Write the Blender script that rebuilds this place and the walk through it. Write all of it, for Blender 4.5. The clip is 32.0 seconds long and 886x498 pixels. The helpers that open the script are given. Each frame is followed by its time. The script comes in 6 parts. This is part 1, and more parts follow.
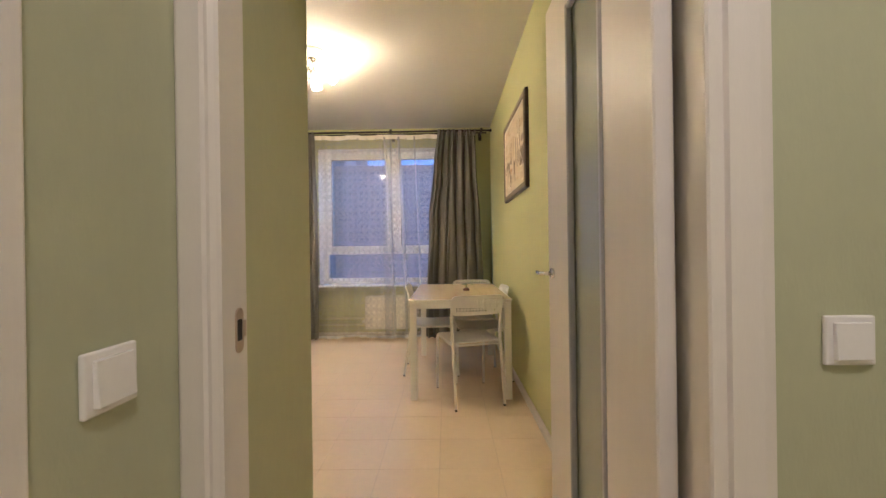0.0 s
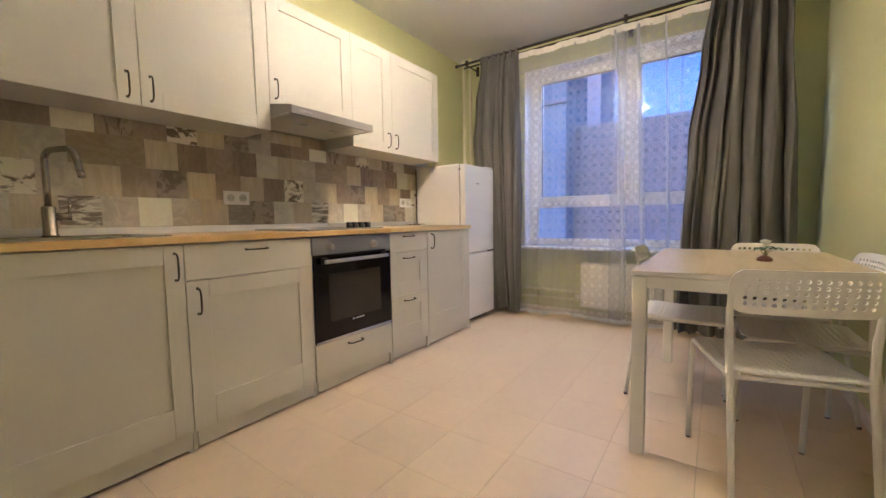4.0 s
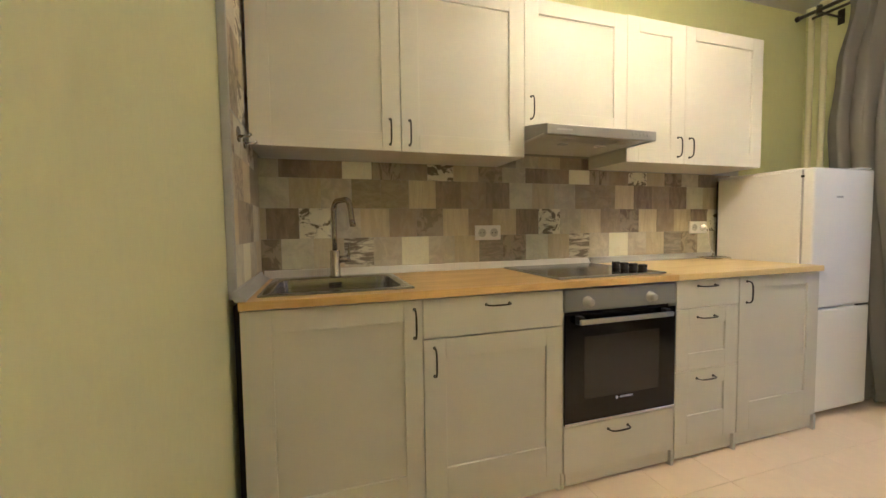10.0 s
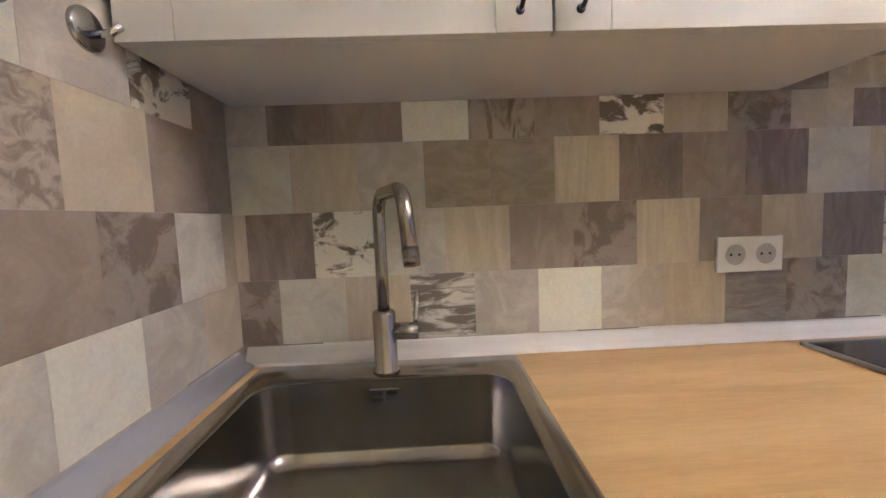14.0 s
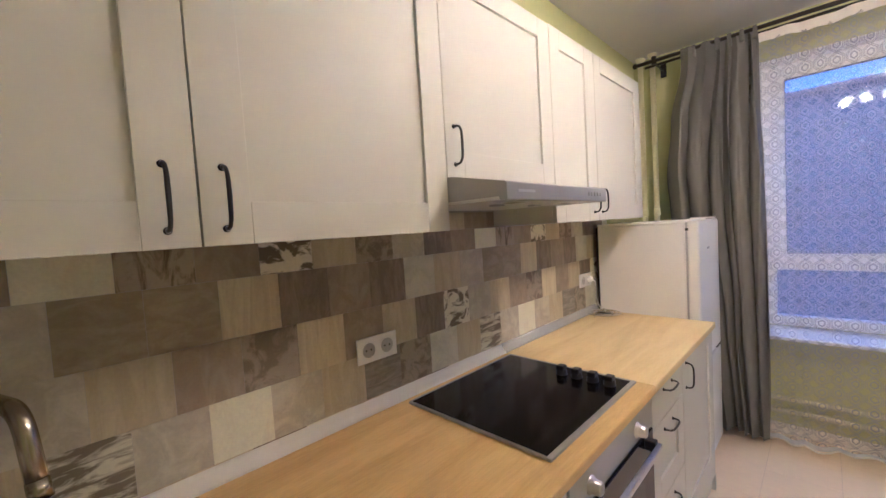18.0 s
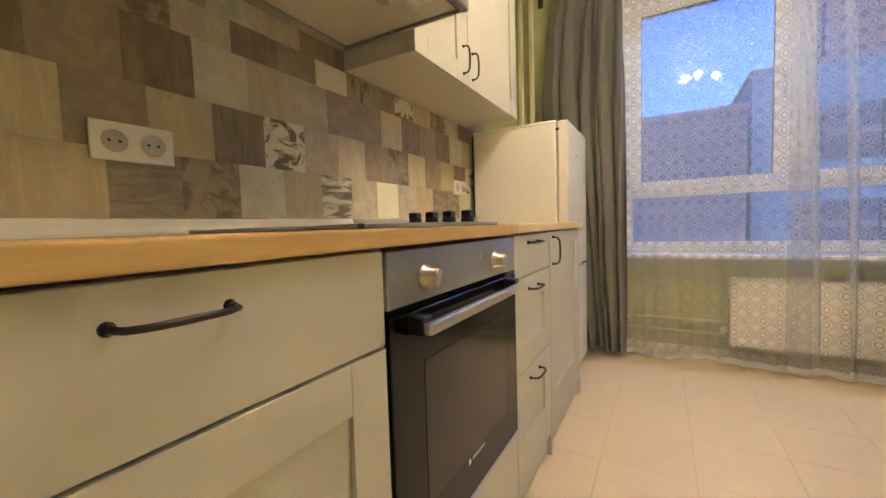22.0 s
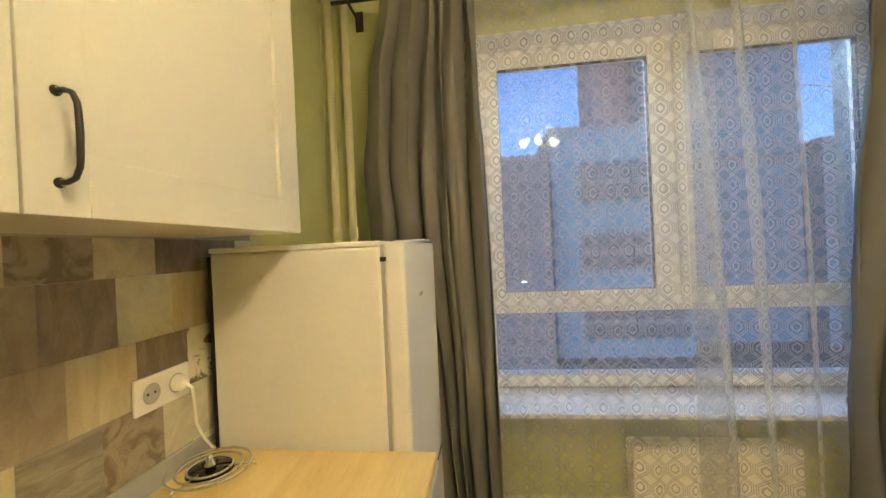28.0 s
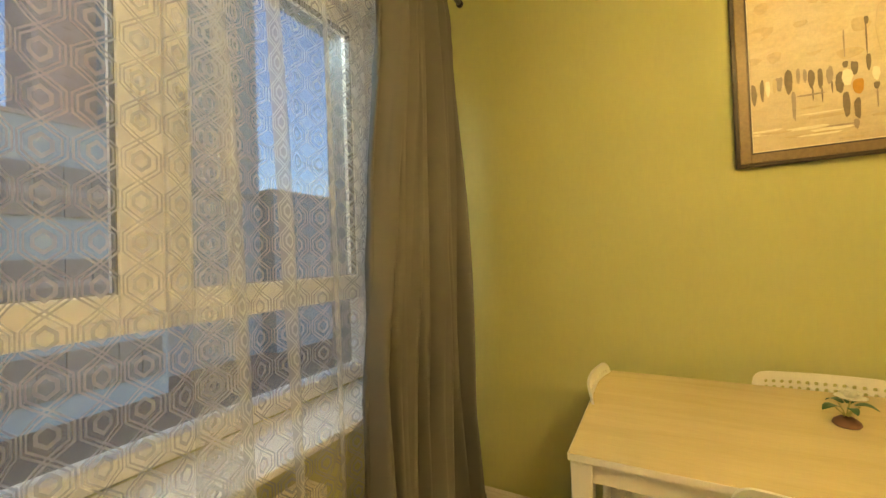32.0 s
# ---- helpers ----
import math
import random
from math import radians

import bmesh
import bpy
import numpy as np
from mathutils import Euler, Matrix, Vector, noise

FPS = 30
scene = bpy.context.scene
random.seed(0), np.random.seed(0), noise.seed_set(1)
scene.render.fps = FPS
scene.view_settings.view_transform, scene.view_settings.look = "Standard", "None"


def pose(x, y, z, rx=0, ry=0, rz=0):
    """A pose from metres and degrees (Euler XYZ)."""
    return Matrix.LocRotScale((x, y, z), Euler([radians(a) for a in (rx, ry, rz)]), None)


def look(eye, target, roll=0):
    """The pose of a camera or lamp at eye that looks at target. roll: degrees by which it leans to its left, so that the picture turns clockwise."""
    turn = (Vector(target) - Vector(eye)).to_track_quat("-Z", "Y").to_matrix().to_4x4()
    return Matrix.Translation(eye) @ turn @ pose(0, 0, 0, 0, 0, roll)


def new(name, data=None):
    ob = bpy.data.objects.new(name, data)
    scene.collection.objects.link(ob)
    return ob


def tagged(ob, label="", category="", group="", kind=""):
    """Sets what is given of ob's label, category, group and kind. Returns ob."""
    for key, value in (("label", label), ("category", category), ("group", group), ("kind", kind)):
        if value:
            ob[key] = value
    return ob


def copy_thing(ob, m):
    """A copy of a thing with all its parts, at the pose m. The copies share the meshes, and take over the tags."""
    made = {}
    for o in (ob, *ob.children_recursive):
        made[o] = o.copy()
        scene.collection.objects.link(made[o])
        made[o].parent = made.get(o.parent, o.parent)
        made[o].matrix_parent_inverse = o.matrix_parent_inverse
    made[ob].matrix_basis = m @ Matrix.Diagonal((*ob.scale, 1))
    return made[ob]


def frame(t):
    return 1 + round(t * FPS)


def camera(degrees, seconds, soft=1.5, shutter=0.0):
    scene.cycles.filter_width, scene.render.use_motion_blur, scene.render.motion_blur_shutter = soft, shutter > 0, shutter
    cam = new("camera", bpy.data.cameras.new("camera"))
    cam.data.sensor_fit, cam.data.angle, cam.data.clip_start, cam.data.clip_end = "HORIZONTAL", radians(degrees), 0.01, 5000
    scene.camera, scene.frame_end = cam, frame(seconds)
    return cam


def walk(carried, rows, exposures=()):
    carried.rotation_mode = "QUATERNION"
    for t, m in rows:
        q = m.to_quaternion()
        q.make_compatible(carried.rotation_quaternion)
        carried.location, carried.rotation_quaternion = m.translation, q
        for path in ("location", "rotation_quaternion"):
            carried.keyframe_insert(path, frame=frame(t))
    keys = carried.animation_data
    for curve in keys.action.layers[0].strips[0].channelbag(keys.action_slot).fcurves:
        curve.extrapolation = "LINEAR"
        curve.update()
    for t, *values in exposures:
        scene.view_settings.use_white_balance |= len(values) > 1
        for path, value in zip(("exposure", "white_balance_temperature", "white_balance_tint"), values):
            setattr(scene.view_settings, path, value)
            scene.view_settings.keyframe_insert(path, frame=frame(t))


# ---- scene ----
cam = camera(97.6, 32.0)
PATH = [
    (0, (2.374, -1.248, 1.111), (2.352, 0.752, 1.11), -0.8),
    (0.5, (2.403, -1.029, 1.058), (2.258, 0.966, 1.061), -0.6),
    (1, (2.433, -0.83, 1.027), (2.087, 1.14, 1.022), -0.6),
    (1.5, (2.418, -0.662, 1.01), (1.896, 1.269, 0.989), -0.6),
    (2, (2.43, -0.473, 0.997), (1.731, 1.401, 0.951), -0.7),
    (2.5, (2.42, -0.345, 0.986), (1.603, 1.479, 0.911), -1.1),
    (3, (2.387, -0.236, 0.954), (1.481, 1.544, 0.848), -1.3),
    (3.5, (2.365, -0.128, 0.951), (1.353, 1.592, 0.817), -1.2),
    (4, (2.353, -0.062, 0.948), (1.204, 1.568, 0.797), -0.9),
    (4.5, (2.359, -0.011, 0.997), (1.104, 1.538, 0.84), -0.6),
    (6.5, (2.406, 0.018, 1.117), (1.201, 1.608, 0.973), -1.1),
    (7, (2.425, 0.013, 1.165), (1.242, 1.618, 1.0), -0.6),
    (7.5, (2.417, 0.021, 1.159), (1.189, 1.592, 1.009), -1.0),
    (8, (2.372, 0.025, 1.159), (1.038, 1.51, 1.029), -1.2),
    (8.5, (2.322, 0.054, 1.14), (0.823, 1.373, 1.032), -1.8),
    (9, (2.276, 0.11, 1.135), (0.61, 1.212, 1.024), -1.8),
    (9.5, (2.155, 0.193, 1.111), (0.361, 1.073, 1.008), -1.4),
    (10, (1.977, 0.254, 1.122), (0.073, 0.855, 1.017), -0.8),
    (10.5, (1.804, 0.3, 1.123), (-0.168, 0.618, 1.033), -0.9),
    (11, (1.633, 0.366, 1.131), (-0.364, 0.431, 1.056), -1.1),
    (11.5, (1.479, 0.369, 1.154), (-0.518, 0.281, 1.083), -1.3),
    (12, (1.275, 0.344, 1.166), (-0.716, 0.184, 1.066), -1.6),
    (12.5, (1.139, 0.329, 1.165), (-0.849, 0.15, 1.04), -1.8),
    (13, (1.05, 0.331, 1.173), (-0.934, 0.122, 1.038), -2.1),
    (13.5, (0.918, 0.364, 1.176), (-1.07, 0.189, 1.04), -2.5),
    (14, (0.86, 0.416, 1.206), (-1.132, 0.477, 1.045), -2.3),
    (14.5, (0.873, 0.415, 1.27), (-1.083, 0.79, 1.087), -2.4),
    (15, (0.899, 0.375, 1.357), (-0.977, 1.052, 1.211), -2.8),
    (15.5, (0.928, 0.372, 1.428), (-0.873, 1.23, 1.289), -2.7),
    (17.5, (1.019, 0.404, 1.472), (-0.47, 1.735, 1.355), -3.4),
    (18, (1.039, 0.42, 1.464), (-0.364, 1.841, 1.362), -3.5),
    (18.5, (1.042, 0.434, 1.425), (-0.285, 1.928, 1.341), -3.5),
    (19, (1.025, 0.456, 1.334), (-0.236, 2.008, 1.291), -3.5),
    (19.5, (1.03, 0.471, 1.191), (-0.231, 2.023, 1.155), -3.1),
    (20, (1.066, 0.451, 1.048), (-0.228, 1.973, 0.945), -2.3),
    (20.5, (1.104, 0.442, 0.94), (-0.201, 1.948, 0.773), -2.1),
    (21, (1.12, 0.496, 0.89), (-0.126, 2.049, 0.7), -2.1),
    (21.5, (1.092, 0.611, 0.881), (-0.036, 2.255, 0.727), -2.1),
    (22, (0.992, 0.727, 0.9), (0.006, 2.463, 0.78), -1.8),
    (22.5, (0.921, 0.82, 0.935), (0.053, 2.619, 0.843), -1.7),
    (23, (0.894, 0.93, 0.972), (0.093, 2.761, 0.885), -1.9),
    (23.5, (0.877, 1.061, 1.012), (0.102, 2.904, 0.938), -2.4),
    (24, (0.848, 1.124, 1.06), (0.079, 2.968, 0.963), -2.5),
    (24.5, (0.813, 1.177, 1.098), (0.104, 3.045, 1.005), -2.6),
    (25, (0.782, 1.234, 1.142), (0.184, 3.14, 1.059), -2.3),
    (25.5, (0.76, 1.285, 1.178), (0.272, 3.223, 1.112), -2.0),
    (27.5, (0.812, 1.69, 1.394), (0.453, 3.657, 1.382), -2.0),
    (28, (0.785, 1.848, 1.406), (0.545, 3.834, 1.4), -2.6),
    (28.5, (0.81, 1.966, 1.399), (0.718, 3.964, 1.395), -3.0),
    (29, (0.872, 2.084, 1.387), (1.001, 4.08, 1.386), -3.3),
    (29.5, (0.919, 2.155, 1.391), (1.35, 4.108, 1.396), -3.2),
    (30, (0.972, 2.246, 1.398), (1.726, 4.098, 1.406), -3.1),
    (30.5, (0.949, 2.37, 1.42), (2.093, 4.01, 1.405), -3.0),
    (31, (0.958, 2.449, 1.367), (2.359, 3.876, 1.369), -2.9),
    (31.5, (1.036, 2.535, 1.281), (2.627, 3.746, 1.302), -2.7),
    (32, (1.104, 2.629, 1.23), (2.86, 3.586, 1.27), -2.0),
]
# seconds, stops, kelvin, tint of the clip's own camera
EXPOSURES = [(0.0, 2.2, 5030, 21), (1.0, 2.22, 4990, 18), (2.0, 2.25, 4660, 17), (3.0, 2.24, 4510, 22), (4.0, 2.29, 4660, 24), (7.0, 2.3, 4820, 22), (9.0, 2.22, 4870, 21), (10.0, 2.3, 4830, 15), (11.0, 2.47, 4200, 30), (12.0, 2.72, 4130, 31), (13.0, 2.8, 4210, 32), (14.0, 2.88, 4190, 31), (15.0, 2.87, 4160, 30), (18.0, 2.2, 4440, 29), (19.0, 2.2, 4790, 28), (20.0, 2.32, 4980, 25), (22.0, 2.35, 5140, 18), (23.0, 2.42, 5600, 9), (24.0, 2.43, 5850, 6), (25.0, 2.47, 6170, 5), (28.0, 2.2, 5730, 3), (29.0, 2.22, 5840, 1), (30.0, 2.2, 6250, 3), (31.0, 2.1, 7610, 1), (32.0, 2.15, 8740, -3)]
walk(cam, [(t, look(eye, target, roll)) for t, eye, target, roll in PATH], EXPOSURES)

# ---- light ----
world = bpy.data.worlds.new("dusk_sky")
scene.world = world
world.use_nodes = True
wn = world.node_tree
sky = wn.nodes.new("ShaderNodeTexSky")
sky.sky_type = "NISHITA"
sky.sun_disc = False
sky.sun_elevation = radians(4.2)
sky.sun_rotation = radians(200)
sky.altitude = 200
sky.ozone_density = 4.0
sky.dust_density = 1.2
dusk_tint = wn.nodes.new("ShaderNodeVectorMath")
dusk_tint.operation = "MULTIPLY"
dusk_tint.inputs[1].default_value = (1.52, 0.85, 0.88)
wn.links.new(sky.outputs[0], dusk_tint.inputs[0])
wn.links.new(dusk_tint.outputs[0], wn.nodes["Background"].inputs[0])
wn.nodes["Background"].inputs[1].default_value = 0.125
LAMP_POWER = 240.0
HALL_POWER = 21.0
dusk = bpy.data.lights.new("afterglow", "SUN")
dusk.energy, dusk.angle, dusk.color = 0.28, radians(40), (0.66, 0.76, 1.0)
new("afterglow", dusk).matrix_world = look((0, -60, 40), (0, 0, 0))
# added strip lamp in the window head, standing in for sky light on the sill
sky_fill = bpy.data.lights.new("window_sky_fill", "AREA")
sky_fill.shape, sky_fill.size, sky_fill.size_y = "RECTANGLE", 1.7, 0.10
sky_fill.energy, sky_fill.color = 3.5, (0.62, 0.78, 1.0)
new("window_sky_fill", sky_fill).matrix_world = look((1.66, 4.05, 2.395), (1.66, 3.72, 0.7))
LAMP_COLOUR = (1.0, 0.705, 0.34, 1)

# ---- materials ----
def nodes_of(name):
    m = bpy.data.materials.new(name)
    m.use_nodes = True
    return m, m.node_tree.nodes, m.node_tree.links, m.node_tree.nodes["Principled BSDF"]


def surface(name, rgb, rough=0.5, metal=0.0, vary=0.06, scale=3.0, grain=0.03, grain_scale=90.0, bump=0.05, bump_scale=220.0, stretch=(1, 1, 1), per_object=0.0, coat=0.0, bump_dist=0.002, gloss_vary=0.16):
    """A surface with variation at two scales, fine relief and uneven gloss."""
    m, n, l, p = nodes_of(name)
    geo = n.new("ShaderNodeNewGeometry")
    mp = n.new("ShaderNodeMapping")
    mp.inputs["Scale"].default_value = stretch
    l.new(geo.outputs["Position"], mp.inputs[0])
    big = n.new("ShaderNodeTexNoise")
    big.inputs["Scale"].default_value = scale
    big.inputs["Detail"].default_value = 4
    fine = n.new("ShaderNodeTexNoise")
    fine.inputs["Scale"].default_value = grain_scale
    fine.inputs["Detail"].default_value = 3
    for t in (big, fine):
        l.new(mp.outputs[0], t.inputs["Vector"])
    add = n.new("ShaderNodeMath")
    add.operation = "MULTIPLY_ADD"
    l.new(big.outputs[0], add.inputs[0])
    add.inputs[1].default_value = 2 * vary
    add.inputs[2].default_value = 1 - vary
    add2 = n.new("ShaderNodeMath")
    add2.operation = "MULTIPLY_ADD"
    l.new(fine.outputs[0], add2.inputs[0])
    add2.inputs[1].default_value = 2 * grain
    l.new(add.outputs[0], add2.inputs[2])
    value = add2.outputs[0]
    if per_object:
        info = n.new("ShaderNodeObjectInfo")
        add3 = n.new("ShaderNodeMath")
        add3.operation = "MULTIPLY_ADD"
        l.new(info.outputs["Random"], add3.inputs[0])
        add3.inputs[1].default_value = per_object
        l.new(value, add3.inputs[2])
        value = add3.outputs[0]
    mul = n.new("ShaderNodeVectorMath")
    mul.operation = "SCALE"
    mul.inputs[0].default_value = rgb
    l.new(value, mul.inputs["Scale"])
    l.new(mul.outputs[0], p.inputs["Base Color"])
    r = n.new("ShaderNodeMath")
    r.operation = "MULTIPLY_ADD"
    l.new(big.outputs[0], r.inputs[0])
    r.inputs[1].default_value = gloss_vary
    r.inputs[2].default_value = max(0.02, rough - gloss_vary / 2)
    l.new(r.outputs[0], p.inputs["Roughness"])
    p.inputs["Metallic"].default_value = metal
    p.inputs["Coat Weight"].default_value = coat
    if bump:
        bt = n.new("ShaderNodeTexNoise")
        bt.inputs["Scale"].default_value = bump_scale
        bt.inputs["Detail"].default_value = 3
        l.new(mp.outputs[0], bt.inputs["Vector"])
        b = n.new("ShaderNodeBump")
        b.inputs["Strength"].default_value = bump
        b.inputs["Distance"].default_value = bump_dist
        l.new(bt.outputs[0], b.inputs["Height"])
        l.new(b.outputs[0], p.inputs["Normal"])
    return m


def wood(name, dark, light, axis_stretch, rough=0.42, per_object=0.0):
    """Wood-grain laminate: long figure along one axis, with pores."""
    m, n, l, p = nodes_of(name)
    geo = n.new("ShaderNodeNewGeometry")
    mp = n.new("ShaderNodeMapping")
    mp.inputs["Scale"].default_value = axis_stretch
    l.new(geo.outputs["Position"], mp.inputs[0])
    a = n.new("ShaderNodeTexNoise")
    a.inputs["Scale"].default_value = 1.6
    a.inputs["Detail"].default_value = 6
    a.inputs["Distortion"].default_value = 0.8
    b = n.new("ShaderNodeTexNoise")
    b.inputs["Scale"].default_value = 22
    b.inputs["Detail"].default_value = 5
    for t in (a, b):
        l.new(mp.outputs[0], t.inputs["Vector"])
    mix = n.new("ShaderNodeMath")
    mix.operation = "MULTIPLY_ADD"
    l.new(b.outputs[0], mix.inputs[0])
    mix.inputs[1].default_value = 0.35
    sub = n.new("ShaderNodeMath")
    sub.operation = "MULTIPLY"
    l.new(a.outputs[0], sub.inputs[0])
    sub.inputs[1].default_value = 0.75
    l.new(sub.outputs[0], mix.inputs[2])
    ramp = n.new("ShaderNodeValToRGB")
    ramp.color_ramp.elements[0].position, ramp.color_ramp.elements[0].color = 0.36, (*dark, 1)
    ramp.color_ramp.elements[1].position, ramp.color_ramp.elements[1].color = 0.68, (*light, 1)
    l.new(mix.outputs[0], ramp.inputs[0])
    l.new(ramp.outputs[0], p.inputs["Base Color"])
    p.inputs["Roughness"].default_value = rough
    bp = n.new("ShaderNodeBump")
    bp.inputs["Strength"].default_value = 0.08
    bp.inputs["Distance"].default_value = 0.001
    l.new(b.outputs[0], bp.inputs["Height"])
    l.new(bp.outputs[0], p.inputs["Normal"])
    return m


def printed(name, base, mark, amount, stretch, scale, contrast=(0.42, 0.62)):
    """One printed patch: a ground colour with worn marks of another."""
    m, n, l, p = nodes_of(name)
    geo = n.new("ShaderNodeNewGeometry")
    info = n.new("ShaderNodeObjectInfo")
    off = n.new("ShaderNodeVectorMath")
    off.operation = "SCALE"
    off.inputs[0].default_value = (3, 7, 5)
    l.new(info.outputs["Random"], off.inputs["Scale"])
    ad = n.new("ShaderNodeVectorMath")
    l.new(geo.outputs["Position"], ad.inputs[0])
    l.new(off.outputs[0], ad.inputs[1])
    mp = n.new("ShaderNodeMapping")
    mp.inputs["Scale"].default_value = stretch
    l.new(ad.outputs[0], mp.inputs[0])
    t = n.new("ShaderNodeTexNoise")
    t.inputs["Scale"].default_value = scale
    t.inputs["Detail"].default_value = 7
    t.inputs["Roughness"].default_value = 0.62
    t.inputs["Distortion"].default_value = 0.9
    l.new(mp.outputs[0], t.inputs["Vector"])
    ramp = n.new("ShaderNodeValToRGB")
    ramp.color_ramp.elements[0].position, ramp.color_ramp.elements[0].color = contrast[0], (*base, 1)
    ramp.color_ramp.elements[1].position, ramp.color_ramp.elements[1].color = contrast[1], (*[b + (c - b) * amount for b, c in zip(base, mark)], 1)
    l.new(t.outputs[0], ramp.inputs[0])
    g = n.new("ShaderNodeTexNoise")
    g.inputs["Scale"].default_value = 140
    l.new(ad.outputs[0], g.inputs["Vector"])
    ma = n.new("ShaderNodeMath")
    ma.operation = "MULTIPLY_ADD"
    l.new(g.outputs[0], ma.inputs[0])
    ma.inputs[1].default_value = 0.22
    ma.inputs[2].default_value = 0.89
    mu = n.new("ShaderNodeVectorMath")
    mu.operation = "SCALE"
    l.new(ramp.outputs[0], mu.inputs[0])
    l.new(ma.outputs[0], mu.inputs["Scale"])
    l.new(mu.outputs[0], p.inputs["Base Color"])
    p.inputs["Roughness"].default_value = 0.38
    return m


def brushed(name, rgb, rough, stretch, relief=0.04, uneven=0.2):
    m, n, l, p = nodes_of(name)
    geo = n.new("ShaderNodeNewGeometry")
    mp = n.new("ShaderNodeMapping")
    mp.inputs["Scale"].default_value = stretch
    l.new(geo.outputs["Position"], mp.inputs[0])
    t = n.new("ShaderNodeTexNoise")
    t.inputs["Scale"].default_value = 60
    t.inputs["Detail"].default_value = 4
    l.new(mp.outputs[0], t.inputs["Vector"])
    r = n.new("ShaderNodeMath")
    r.operation = "MULTIPLY_ADD"
    l.new(t.outputs[0], r.inputs[0])
    r.inputs[1].default_value = uneven
    r.inputs[2].default_value = rough - uneven / 2
    l.new(r.outputs[0], p.inputs["Roughness"])
    b = n.new("ShaderNodeBump")
    b.inputs["Strength"].default_value = relief
    b.inputs["Distance"].default_value = 0.0006
    l.new(t.outputs[0], b.inputs["Height"])
    l.new(b.outputs[0], p.inputs["Normal"])
    p.inputs["Base Color"].default_value = (*rgb, 1)
    p.inputs["Metallic"].default_value = 1.0
    return m


def glowing(name, rgb, strength):
    m, n, l, p = nodes_of(name)
    p.inputs["Base Color"].default_value = (0.9, 0.88, 0.82, 1)
    p.inputs["Emission Color"].default_value = rgb
    p.inputs["Emission Strength"].default_value = strength
    p.inputs["Roughness"].default_value = 0.4
    return m


def window_glass(name, tint=(0.93, 0.97, 1.0), rough=0.0):
    """Thin clear glazing: lets light straight through and mirrors a little of the room."""
    m = bpy.data.materials.new(name)
    m.use_nodes = True
    n, l = m.node_tree.nodes, m.node_tree.links
    n.remove(n["Principled BSDF"])
    tr = n.new("ShaderNodeBsdfTransparent")
    tr.inputs[0].default_value = (*tint, 1)
    gl = n.new("ShaderNodeBsdfGlossy")
    gl.inputs["Roughness"].default_value = rough
    lw = n.new("ShaderNodeLayerWeight")
    lw.inputs["Blend"].default_value = 0.5
    pw = n.new("ShaderNodeMath")
    pw.operation = "POWER"
    pw.inputs[1].default_value = 5.0
    l.new(lw.outputs["Facing"], pw.inputs[0])
    fr = n.new("ShaderNodeMath")
    fr.operation = "MULTIPLY_ADD"
    fr.inputs[1].default_value = 0.94
    fr.inputs[2].default_value = 0.032
    l.new(pw.outputs[0], fr.inputs[0])
    mx = n.new("ShaderNodeMixShader")
    l.new(fr.outputs[0], mx.inputs[0])
    l.new(tr.outputs[0], mx.inputs[1])
    l.new(gl.outputs[0], mx.inputs[2])
    l.new(mx.outputs[0], n["Material Output"].inputs[0])
    return m


